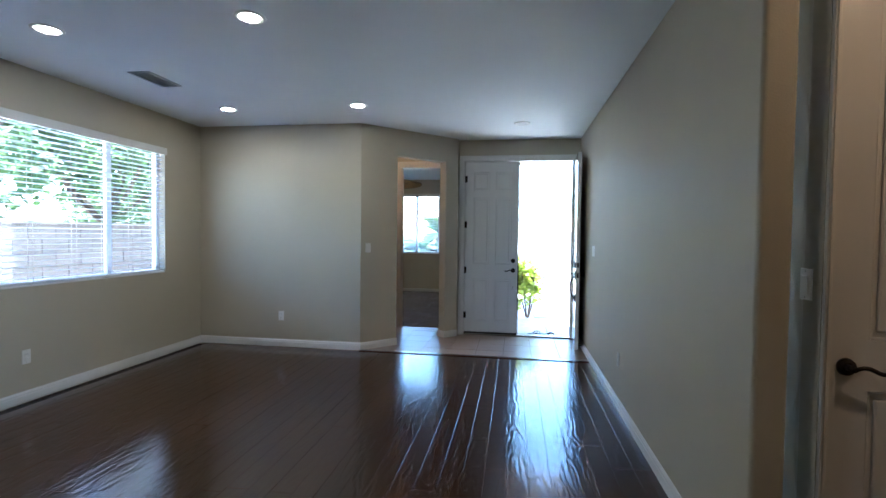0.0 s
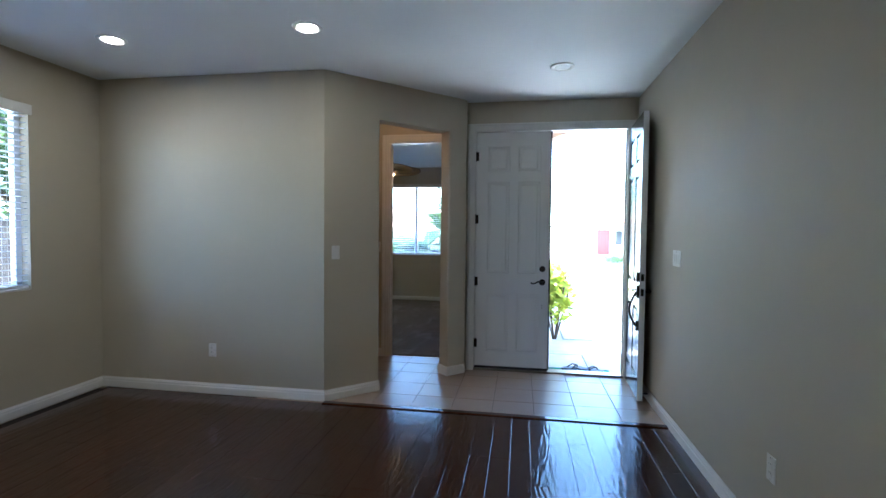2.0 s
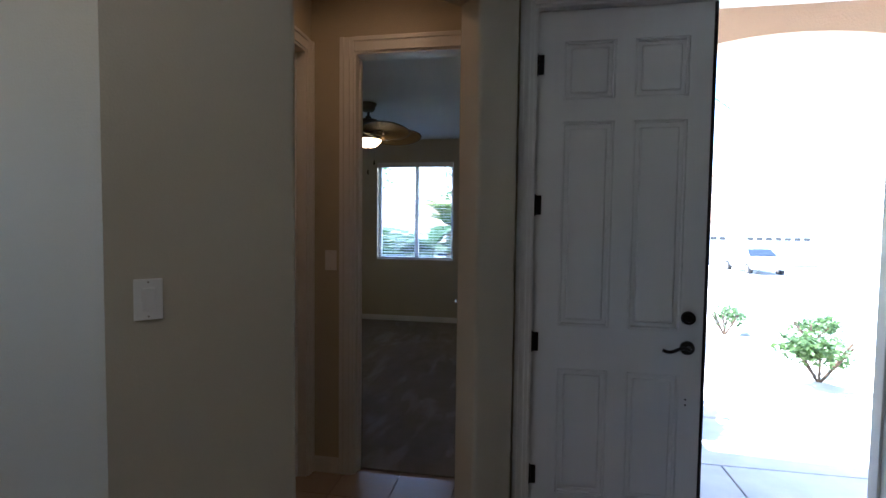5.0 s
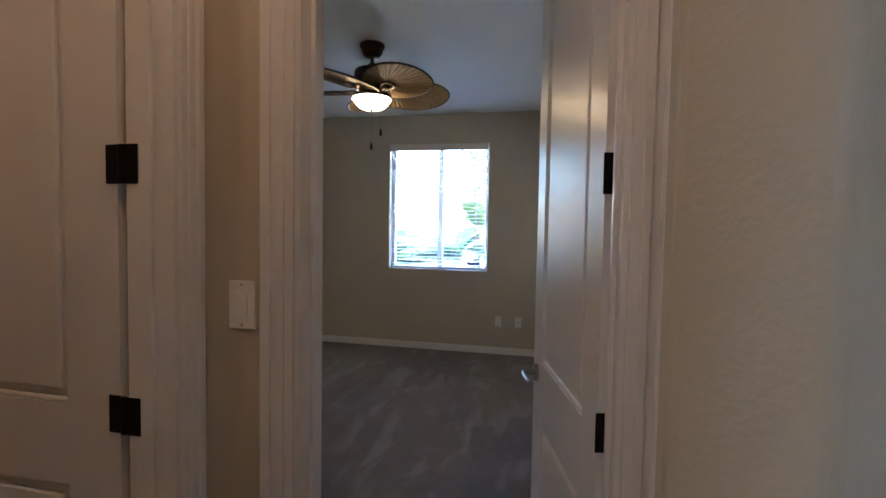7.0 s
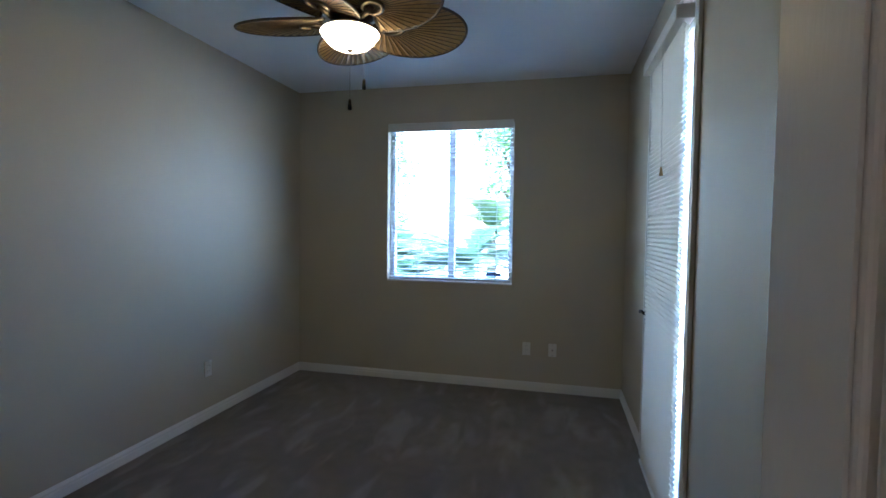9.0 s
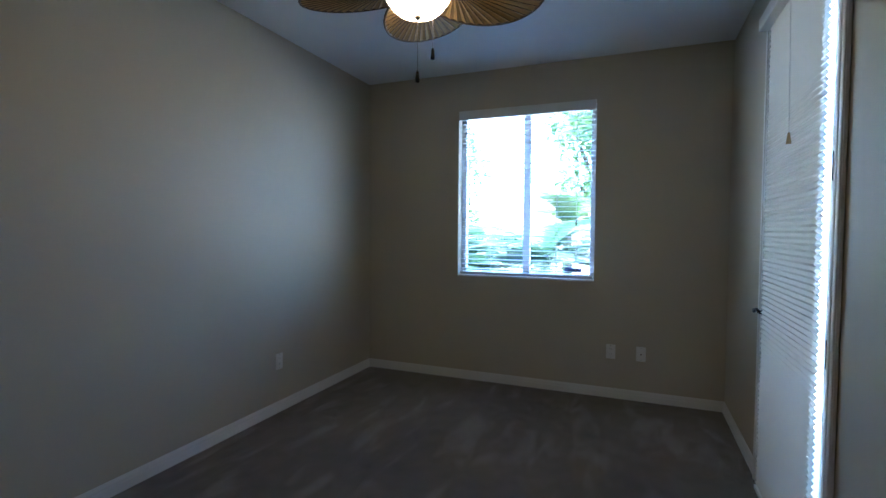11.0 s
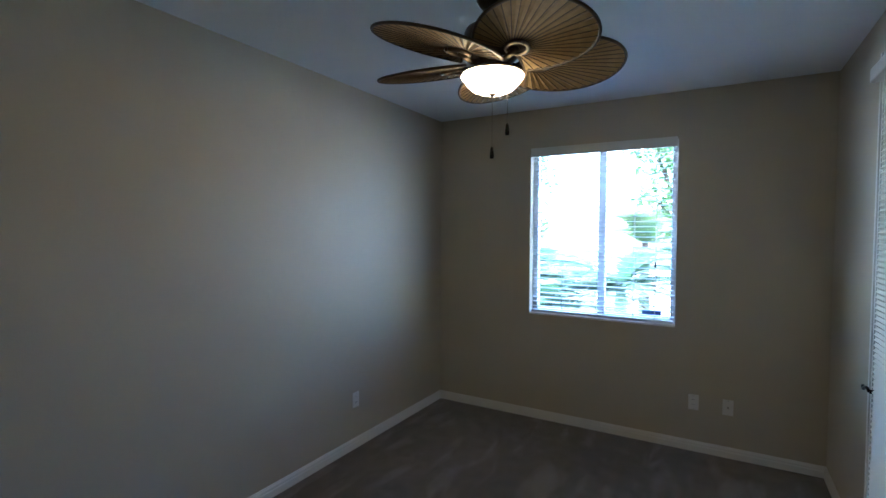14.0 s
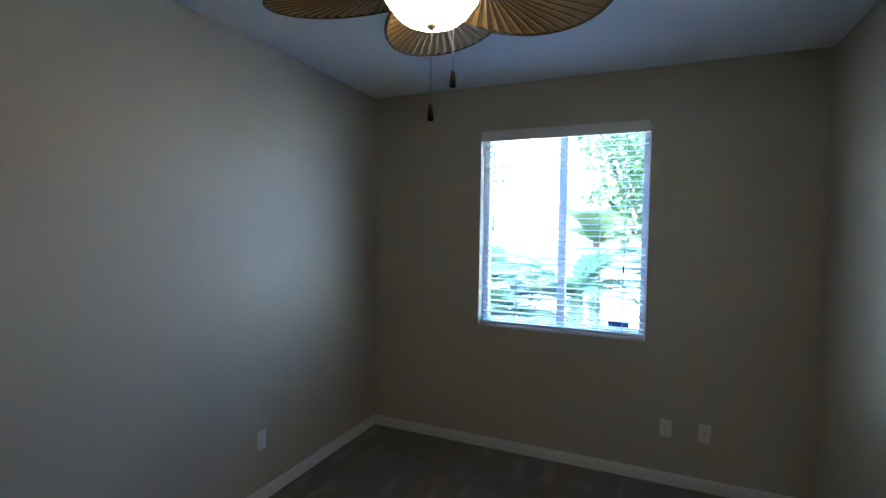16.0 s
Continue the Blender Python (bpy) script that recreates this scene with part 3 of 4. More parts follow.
vent = thing("ceiling_vent", pose(-3.98, 4.22, H), "grey louvred air vent in the ceiling", "vent")
bm = bmesh.new()
box(bm, -0.085, 0.085, -0.18, 0.18, -0.004, -0.0005)
part("backing", bm, VENTM, vent)
for x0, x1, y0, y1 in ((-0.1, -0.08, -0.2, 0.2), (0.08, 0.1, -0.2, 0.2), (-0.08, 0.08, -0.2, -0.18), (-0.08, 0.08, 0.18, 0.2)):
    bm = bmesh.new()
    box(bm, x0, x1, y0, y1, -0.009, -0.0005, 0.002, 1)
    part("frame", bm, VENTM, vent)
for k in range(9):
    bm = bmesh.new()
    box(bm, -0.008, 0.008, -0.178, 0.178, -0.0008, 0.0008, m=pose(-0.07 + k * 0.0175, 0, -0.008, 0, 35, 0))
    part("slat", bm, VENTM, vent)


# ---- switches and outlets ----
def plate(name, m, kind, gangs=1):
    w = 0.07 + 0.046 * (gangs - 1)
    lab = {"switch": "white wall switch plate with %s rocker%s" % ("a" if gangs == 1 else "three", "" if gangs == 1 else "s"),
           "outlet": "white duplex power outlet low on the wall", "jack": "white cable jack plate low on the wall"}[kind]
    t = thing(name, m, lab, "switch" if kind == "switch" else "outlet", "wall plates")
    bm = bmesh.new()
    box(bm, -w / 2, w / 2, -0.006, 0, -0.0575, 0.0575, 0.0025, 2)
    part("cover_plate", bm, PLATE, t)
    for g in range(gangs):
        x = (g - (gangs - 1) / 2) * 0.046
        if kind == "switch":
            bm = bmesh.new()
            box(bm, x - 0.0165, x + 0.0165, -0.0095, -0.005, -0.033, 0.033, 0.0015, 1, m=pose(0, 0, 0, 3, 0, 0))
            part("rocker", bm, PLATE, t)
        elif kind == "outlet":
            for s in (-1, 1):
                bm = bmesh.new()
                box(bm, -0.0165, 0.0165, -0.0085, -0.005, s * 0.0195 - 0.0145, s * 0.0195 + 0.0145, 0.003, 2)
                part("socket", bm, PLATE, t)
                for dx, hh in ((-0.0065, 0.0045), (0.0065, 0.0035)):
                    bm = bmesh.new()
                    box(bm, dx - 0.0011, dx + 0.0011, -0.0089, -0.008, s * 0.0195 - hh + 0.003, s * 0.0195 + hh + 0.003)
                    part("slot", bm, SLOT, t)
        else:
            bm = bmesh.new()
            cyl(bm, 0.006, 0.006, (0, -0.012, 0), (0, -0.005, 0), 12)
            part("jack", bm, NICKEL, t)
    for s in (-1, 1):
        bm = bmesh.new()
        cyl(bm, 0.0028, 0.0028, (0, -0.0068, s * 0.048), (0, -0.005, s * 0.048), 8)
        part("screw", bm, NICKEL, t)
    return t


dang = math.degrees(math.atan2(d.y, d.x))
sw = DA + d * 0.1
plate("light_switch", face_pose(sw.x, sw.y, 1.243, dang), "switch")
plate("light_switch", face_pose(0, 5.885, 1.252, -90), "switch", 3)
plate("light_switch", face_pose(-2.711, 7.495, 1.252, 0), "switch")
plate("light_switch", face_pose(0.205, 2.385, 1.25, -90), "switch")
plate("power_outlet", face_pose(-3.727, 5.993, 0.38, 0), "outlet")
plate("power_outlet", face_pose(-4.825, 3.785, 0.37, 90), "outlet")
plate("power_outlet", face_pose(0, 4.53, 0.40, -90), "outlet")
plate("power_outlet", face_pose(-2.54, 11.885, 0.385, 0), "outlet")
plate("cable_jack", face_pose(-2.315, 11.885, 0.385, 0), "jack")
plate("power_outlet", face_pose(-4.775, 10.608, 0.383, 90), "outlet")


# ---- windows and blinds ----
def window(name, m, w, h, depth, mullions, label):
    t = thing(name, m, label, "window", kind="structure")
    y0, y1 = depth * 0.55, depth * 0.95
    for q in ((0, 0.045, 0, h), (w - 0.045, w, 0, h), (0.045, w - 0.045, 0, 0.045), (0.045, w - 0.045, h - 0.045, h)):
        bm = bmesh.new()
        box(bm, q[0], q[1], y0, y1, q[2], q[3], 0.004, 1)
        part("window_frame", bm, VINYL, t)
    xs = [0.045, *mullions, w - 0.045]
    for x in mullions:
        bm = bmesh.new()
        box(bm, x - 0.03, x + 0.03, y0 + 0.006, y1 - 0.006, 0.045, h - 0.045, 0.004, 1)
        part("mullion", bm, VINYL, t)
    for xa, xb in zip(xs, xs[1:]):
        a = xa + (0.03 if xa != xs[0] else 0)
        b = xb - (0.03 if xb != xs[-1] else 0)
        bm = bmesh.new()
        box(bm, a, b, (y0 + y1) / 2 - 0.002, (y0 + y1) / 2 + 0.002, 0.045, h - 0.045)
        p = part("pane", bm, GLASS, t, "clear window glass")
        p.visible_shadow = False
    bm = bmesh.new()
    box(bm, 0.001, w - 0.001, 0.004, y0, 0.0, 0.012, 0.003, 1)
    part("window_sill", bm, TRIM, t)
    return t


def blind(m, w, h, pitch, tilt, ladders, label, proud, wand, inset):
    t = thing("window_blind", m, label, "blind")
    bm = bmesh.new()
    box(bm, 0.004, w - 0.004, -0.008 + inset, 0.05 + inset, h - 0.055, h - 0.004, 0.002, 1)
    part("headrail", bm, VINYL, t)
    bm = bmesh.new()
    box(bm, -proud, w + proud, -0.022, -0.009, h - 0.065, h + 0.012, 0.005, 2)
    if proud:
        box(bm, -proud, -proud + 0.012, -0.0092, -0.0005, h - 0.065, h + 0.012)
        box(bm, w + proud - 0.012, w + proud, -0.0092, -0.0005, h - 0.065, h + 0.012)
    part("valance", bm, TRIM, t, "white moulded valance")
    bm = bmesh.new()
    n = 6
    top = [bm.verts.new((x, -0.025 + 0.05 * k / n, 0.003 * math.sin(math.pi * k / n))) for x in (0, w - 0.02) for k in range(n + 1)]
    bot = [bm.verts.new((v.co.x, v.co.y, v.co.z - 0.0028)) for v in top]
    for k in range(n):
        bm.faces.new((top[k], top[k + n + 1], top[k + n + 2], top[k + 1]))
        bm.faces.new((bot[k], bot[k + 1], bot[k + n + 2], bot[k + n + 1]))
    for a, b in ((0, n + 1), (n, 2 * n + 1)):
        bm.faces.new((top[a], top[b], bot[b], bot[a]))
    bmesh.ops.recalc_face_normals(bm, faces=bm.faces[:])
    me = finish(bm, "slat", SLAT)
    z = 0.07
    rng = random.Random(int(w * 100))
    while z < h - 0.075:
        s = new("slat", me)
        s.parent = t
        s.matrix_local = pose(0.01, 0.024 + inset, z, tilt + rng.uniform(-1.2, 1.2), rng.uniform(-0.08, 0.08), 0)
        z += pitch
    bm = bmesh.new()
    box(bm, 0.008, w - 0.008, 0.0 + inset, 0.05 + inset, 0.018, 0.04, 0.004, 2)
    part("bottom_rail", bm, VINYL, t)
    for x in ladders:
        for y in (-0.003, 0.051):
            bm = bmesh.new()
            tube(bm, [(x, y + inset, 0.03), (x, y + inset, h - 0.05)], 0.0019, 6)
            part("ladder_cord", bm, CORD, t)
    bm = bmesh.new()
    tube(bm, [(wand, -0.014 + inset * 0.2, h - 0.07), (wand + 0.004, -0.014 + inset * 0.2, h * 0.45)], 0.004, 8)
    part("tilt_wand", bm, NICKEL, t)
    return t


window("window_1", face_pose(-4.825, 2.95, 0.943, 90), 2.42, 1.417, 0.14, [0.67, 1.75], "large white sliding window to the side yard")
blind(face_pose(-4.825, 2.956, 0.943, 90), 2.408, 1.405, 0.0465, -4, [0.2, 0.55, 0.9, 1.3, 1.62, 1.95, 2.25], "white two-inch slatted blind with slats open", 0.02, 0.3, 0.004)
window("window_2", face_pose(-3.855, 11.885, 0.940, 0), 1.175, 1.462, 0.16, [0.598], "white sliding bedroom window to the front garden")
bl = blind(face_pose(-3.849, 11.885, 0.942, 0), 1.163, 1.448, 0.0415, 3, [0.28, 0.86, 1.02], "white slatted blind over the bedroom window, slats open", 0.0, 0.1, 0.012)
bm = bmesh.new()
tube(bm, [(1.02, -0.004, 1.37), (1.022, -0.004, 0.5)], 0.0014, 6)
part("pull_cord", bm, CORD, bl)
bm = bmesh.new()
cyl(bm, 0.004, 0.009, (1.022, -0.004, 0.5), (1.022, -0.004, 0.455), 10)
part("cord_tassel", bm, BRONZE, bl)
bm = bmesh.new()
box(bm, -3.855 + 0.93, -3.855 + 1.07, 11.965, 11.9665, 1.0, 1.04)
solid("window_sticker", bm, BLUEST, "small blue sticker on the window glass", "sticker", kind="thing")

# ---- glazed garden door with pleated shade ----
t = casing(face_pose(-1.735, 10.78, 0, -90), 0.90, 2.45, 0.135, cw=0.075, back=True)
leaf = thing("door_6", face_pose(-1.729, 10.76, 0, -90), "closed white full-glass garden door with dark hinges", "door", kind="structure")
for q in ((0, 0.075, 0.02, 2.42), (0.785, 0.86, 0.02, 2.42), (0.075, 0.785, 0.02, 0.16), (0.075, 0.785, 2.34, 2.42)):
    bm = bmesh.new()
    box(bm, q[0], q[1], 0, 0.04, q[2], q[3], 0.003, 1)
    part("door_rail", bm, DOORW, leaf)
bm = bmesh.new()
box(bm, 0.075, 0.785, 0.018, 0.022, 0.16, 2.34)
p = part("pane", bm, GLASS, leaf, "clear door glass")
p.visible_shadow = False
for z in (0.28, 0.92, 1.58, 2.25):
    hinge(leaf, 0.862, -0.012, z, 0.1, leaf=0.012)
lever(leaf, 0.045, 0.0, 0.94, -1, -1)
sh = thing("pleated_shade", face_pose(-1.768, 10.70, 0.03, -90), "white pleated fabric shade drawn down over the glass door", "shade")
bm = bmesh.new()
hh, wd, nn = 2.36, 0.745, 190
cols = []
for x in (0, wd):
    f = [bm.verts.new((x, (-0.008 if k % 2 else 0.004), 0.02 + (hh - 0.04) * k / nn)) for k in range(nn + 1)]
    bk = [bm.verts.new((x, (0.020 if k % 2 else 0.010), 0.02 + (hh - 0.04) * k / nn)) for k in range(nn + 1)]
    cols.append((f, bk))
for k in range(nn):
    for j in (0, 1):
        bm.faces.new((cols[0][j][k], cols[1][j][k], cols[1][j][k + 1], cols[0][j][k + 1]))
bmesh.ops.recalc_face_normals(bm, faces=bm.faces[:])
part("pleated_fabric", bm, SHADE, sh, "white honeycomb pleats")
bm = bmesh.new()
box(bm, 0, wd, -0.014, 0.03, 0.0, 0.02, 0.004, 2)
part("bottom_rail", bm, VINYL, sh)
bm = bmesh.new()
box(bm, -0.03, wd + 0.03, -0.05, 0.03, hh - 0.03, hh + 0.035, 0.006, 2)
part("headrail", bm, TRIM, sh, "white headrail")
bm = bmesh.new()
tube(bm, [(0.5, -0.045, hh - 0.03), (0.5, -0.035, 1.72)], 0.0015, 6)
part("pull_cord", bm, CORD, sh)
bm = bmesh.new()
cyl(bm, 0.010, 0.004, (0.5, -0.035, 1.68), (0.5, -0.035, 1.725), 10)
part("cord_tassel", bm, LEAFB, sh)

# ---- ceiling fan ----
fan = thing("ceiling_fan", pose(-3.276, 9.776, H), "bronze ceiling fan with palm-leaf blades and a lit bowl", "ceiling fan")
bm = bmesh.new()
lathe(bm, [(0.088, 0.0), (0.088, -0.018), (0.082, -0.03), (0.074, -0.036), (0.072, -0.06), (0.055, -0.085), (0.02, -0.092)], 40)
part("canopy", bm, FANM, fan, smooth=True)
bm = bmesh.new()
cyl(bm, 0.014, 0.014, (0, 0, -0.085), (0, 0, -0.19), 20)
lathe(bm, [(0.02, -0.13), (0.034, -0.145), (0.03, -0.165), (0.05, -0.175)], 28)
part("downrod", bm, FANM, fan, smooth=True)
bm = bmesh.new()
lathe(bm, [(0.05, -0.168), (0.095, -0.172), (0.118, -0.185), (0.125, -0.20), (0.125, -0.285), (0.117, -0.30), (0.10, -0.315), (0.075, -0.335), (0.07, -0.352)], 48)
part("motor_housing", bm, FANM, fan, "rounded dark bronze motor housing", smooth=True)
bm = bmesh.new()
lathe(bm, [(0.07, -0.345), (0.085, -0.352), (0.09, -0.365), (0.132, -0.372), (0.136, -0.38), (0.10, -0.386)], 44)
part("light_fitter", bm, FANM, fan, smooth=True)
bm = bmesh.new()
lathe(bm, [(0.134, -0.382), (0.139, -0.388), (0.131, -0.40), (0.123, -0.408), (0.113, -0.424), (0.09, -0.444), (0.06, -0.457), (0.012, -0.461)], 44)
part("glass_bowl", bm, BOWL, fan, "glowing alabaster glass bowl", smooth=True)
bm = bmesh.new()
lathe(bm, [(0.012, -0.459), (0.016, -0.463), (0.010, -0.470), (0.004, -0.476)], 20)
part("finial", bm, FANM, fan, smooth=True)
for (x, y), zt, zb in (((0.0, 0.0), -0.474, -0.745), ((0.055, 0.04), -0.40, -0.64)):
    bm = bmesh.new()
    tube(bm, [(x, y, zt), (x, y, zb + 0.05)], 0.0012, 6)
    ch = part("pull_chain", bm, NICKEL, fan)
    bm = bmesh.new()
    lathe(bm, [(0.003, zb + 0.052), (0.006, zb + 0.045), (0.0095, zb + 0.012), (0.009, zb + 0.002), (0.003, zb)], 12, (x, y))
    part("chain_fob", bm, FOB, ch, "small black fob", smooth=True)


def blade_meshes():
    """A broad heart-shaped palm-leaf blade: local x outwards, pleats fanning from the iron near its root."""
    rc, hl, hw, sweep = 0.292, 0.296, 0.212, 0.77 * math.pi
    nr, na = 6, 60
    root = 0.165

    def edge(a):
        return rc + hl * math.cos(a), hw * math.sin(a) * (1.0 + 0.12 * math.cos(a))

    def at(a, s, lift=0.0):
        ex, ey = edge(a)
        return root + (ex - root) * s, ey * s, lift - 0.010 * s * s

    angles = [-sweep + 2 * sweep * i / na for i in range(na + 1)]
    bm = bmesh.new()
    for off, flip in ((0.002, False), (-0.002, True)):
        vs = [[bm.verts.new(at(a, 0.08 + 0.92 * j / nr, off + (0.0032 if i % 2 else -0.0032) * (0.08 + 0.92 * j / nr))) for i, a in enumerate(angles)]
              for j in range(nr + 1)]
        for j in range(nr):
            for i in range(na):
                f = (vs[j][i], vs[j + 1][i], vs[j + 1][i + 1], vs[j][i + 1])
                bm.faces.new(f[::-1] if flip else f)
    leafm = finish(bm, "blade_leaf", LEAFB)
    bm = bmesh.new()
    outline = [at(a, 1.0) for a in [-sweep + 2 * sweep * i / 64 for i in range(65)]]
    tube(bm, [(root, -0.012, 0.0), *outline, (root, 0.012, 0.0)], 0.0065, 8)
    rim = finish(bm, "blade_rim", BLADERIM, True)
    bm = bmesh.new()
    for i in range(0, na + 1, 2):
        tube(bm, [at(angles[i], k, -0.0055) for k in (0.10, 0.4, 0.7, 0.99)], 0.0017, 5)
    ribs = finish(bm, "blade_ribs", BLADERIM)
    bm = bmesh.new()
    tube(bm, [(0.085, 0, -0.012), (0.12, 0, -0.026), (0.16, 0, -0.018), (0.20, 0, -0.012)], 0.013, 10)
    ring = [(0.205 + 0.055 * math.cos(k * math.pi / 10), 0.042 * math.sin(k * math.pi / 10), -0.012) for k in range(21)]
    tube(bm, ring, 0.009, 8)
    iron = finish(bm, "blade_iron", FANM, True)
    return leafm, rim, ribs, iron


LM, RM, BM_, IM = blade_meshes()
for k in range(5):
    b = new("blade", LM)
    b.parent = fan
    b.matrix_local = pose(0, 0, -0.325, 0, 0, 35.2 + 72 * k) @ pose(0, 0, 0, -12.9, -1.2, 0)
    tagged(b, "tan palm-leaf blade with radiating ribs")
    for nm, me in (("rim", RM), ("ribs", BM_), ("blade_iron", IM)):
        c = new(nm, me)
        c.parent = b


# ---- outdoors: ground, paving, walls ----
def ground_z(y):
    return -0.10 if y < 12 else (-0.10 - 0.95 * min(1.0, (y - 12) / 10))


bm = bmesh.new()
ys = [-200, -60, -20, -5, 0, 4, 8, 12, 14, 16, 18, 20, 22, 26, 32, 40, 60, 120, 400]
xs = [-300, -80, -30, -12, -6, 0, 6, 12, 30, 80, 300]
grid = [[bm.verts.new((x, y, ground_z(y) if y < 12 or x > -400 else 0)) for x in xs] for y in ys]
for a, b in zip(grid, grid[1:]):
    for i in range(len(xs) - 1):
        bm.faces.new((a[i], a[i + 1], b[i + 1], b[i]))
solid("ground", bm, GROUND, "dry garden soil and pale gravel", "ground")
slab("house_base", -4.965, 1.82, -3.12, 12.05, -0.4, -0.121, CONC, "concrete base below the house floor", "foundation")

porch = slab("pavement", -1.6, 2.2, 7.26, 8.9, -0.3, -0.045, GROUT, "light concrete porch slabs", "pavement")
for x0, x1, y0, y1 in ((-1.6, -0.368, 7.265, 8.095), (-0.36, 2.2, 7.265, 8.095), (-1.6, 2.2, 8.105, 8.9)):
    bm = bmesh.new()
    box(bm, x0, x1, y0, y1, -0.06, -0.028, 0.004, 1)
    part("paving_slab", bm, CONC, porch)
walkw = slab("pavement_walk", -0.4, 0.4, 8.9, 24.0, -1.3, -0.12, GROUT, "light concrete garden walk", "pavement")
bm = bmesh.new()
for y0 in range(9, 24, 2):
    z0, z1 = ground_z(y0) + 0.03, ground_z(y0 + 2) + 0.03
    vs = [bm.verts.new(p) for p in ((-0.5, y0 - 0.1, z0), (0.5, y0 - 0.1, z0), (0.5, y0 + 1.89, z1), (-0.5, y0 + 1.89, z1))]
    top = bm.faces.new(vs)
    r = bmesh.ops.extrude_face_region(bm, geom=[top])
    bmesh.ops.translate(bm, vec=(0, 0, 0.06), verts=[v for v in r["geom"] if isinstance(v, bmesh.types.BMVert)])
bmesh.ops.recalc_face_normals(bm, faces=bm.faces[:])
part("walk_slabs", bm, CONC, walkw)
bm = bmesh.new()
for a, b in ((12.0, 22.0), (22.0, 40.0)):
    for x0, x1 in ((1.8, 8.5),) if a < 20 else ((9.0, 18.0),):
        vs = [bm.verts.new(p) for p in ((x0, a, ground_z(a) + 0.05), (x1, a, ground_z(a) + 0.05), (x1, b, ground_z(b) + 0.05), (x0, b, ground_z(b) + 0.05))]
        bm.faces.new(vs)
        r = bmesh.ops.extrude_face_region(bm, geom=[list(bm.faces)[-1]])
        bmesh.ops.translate(bm, vec=(0, 0, -0.08), verts=[v for v in r["geom"] if isinstance(v, bmesh.types.BMVert)])
bmesh.ops.recalc_face_normals(bm, faces=bm.faces[:])
solid("driveway", bm, CONC, "pale sunlit concrete driveway", "driveway")
# unseen from indoors; spans the side yard to bounce light onto the ceiling
slab("bounce_pavement_side", -7.4, -4.98, -6, 14, -0.3, -0.07, CONC, "unseen pale concrete added to bounce light up into the house", "pavement")

# porch arch of peach stucco
bm = bmesh.new()
xa, xb, spring, rise, top = -1.45, 1.85, 2.25, 0.53, 3.35
n = 20
pts = [(xa + (xb - xa) * k / n, spring + rise * math.sin(math.pi * k / n) ** 0.75) for k in range(n + 1)]
f = [[bm.verts.new((x, y, z)) for x, z in pts] for y in (8.5, 8.75)]
u = [[bm.verts.new((x, y, top)) for x, z in pts] for y in (8.5, 8.75)]
for k in range(n):
    bm.faces.new((f[0][k], f[0][k + 1], u[0][k + 1], u[0][k]))
    bm.faces.new((f[1][k + 1], f[1][k], u[1][k], u[1][k + 1]))
    bm.faces.new((f[0][k + 1], f[0][k], f[1][k], f[1][k + 1]))
    bm.faces.new((u[0][k], u[0][k + 1], u[1][k + 1], u[1][k]))
box(bm, -1.6, xa, 8.5, 8.75, -0.03, top)
box(bm, xb, xb + 0.45, 8.5, 8.75, -0.03, top)
bmesh.ops.recalc_face_normals(bm, faces=bm.faces[:])
solid("porch_arch", bm, STUCCO, "peach stucco porch arch", "arch")
slab("porch_ceiling", -1.6, 2.2, 7.26, 8.75, 3.35, 3.5, STUCCO, "peach stucco porch ceiling", "ceiling")
slab("wall_porch_head", -1.6, 2.2, 7.26, 7.30, 2.94, 3.35, STUCCO, "peach stucco wall above the front door", "wall")
slab("wall_porch_side", 1.7, 1.85, 7.30, 8.5, -0.1, 3.35, STUCCO, "peach stucco porch side wall", "wall")

# out-of-view strip that closes a gap where sun leaked onto the porch
slab("sun_stop_porch_west", -1.64, -1.60, 7.26, 8.75, 2.94, 3.5, STUCCO, "unseen stucco strip added to stop sun leaking onto the porch", "wall")
# both eaves are unseen, added to shade the windows from the sun
slab("eave", -5.85, -4.97, -3.5, 12.4, 2.80, 2.94, STUCCO, "unseen stucco eave added to keep sun off the side window", "eave")
slab("eave_front_added", -5.0, -1.6, 12.06, 12.6, 2.80, 2.94, STUCCO, "unseen stucco eave added to shade the bedroom window", "eave")

# ---- doormat and sandals ----
bm = bmesh.new()
box(bm, -0.98, -0.165, 7.29, 7.475, -0.028, -0.018, 0.003, 1)
dm = solid("doormat", bm, MATG, "green coir doormat with dark letters and an orange stripe", "doormat", kind="thing")
for nm, m_, q in (("stripe", ORANGE, (-0.97, -0.21, 7.335, 7.348)), ("bar", STRAP, (-0.80, -0.785, 7.375, 7.45)), ("bar", STRAP, (-0.83, -0.76, 7.445, 7.455)), ("bar", STRAP, (-0.76, -0.745, 7.38, 7.45)),
                  ("bar", STRAP, (-0.42, -0.405, 7.375, 7.45))):
    bm = bmesh.new()
    box(bm, q[0], q[1], q[2], q[3], -0.0178, -0.0168)
    part(nm, bm, m_, dm)


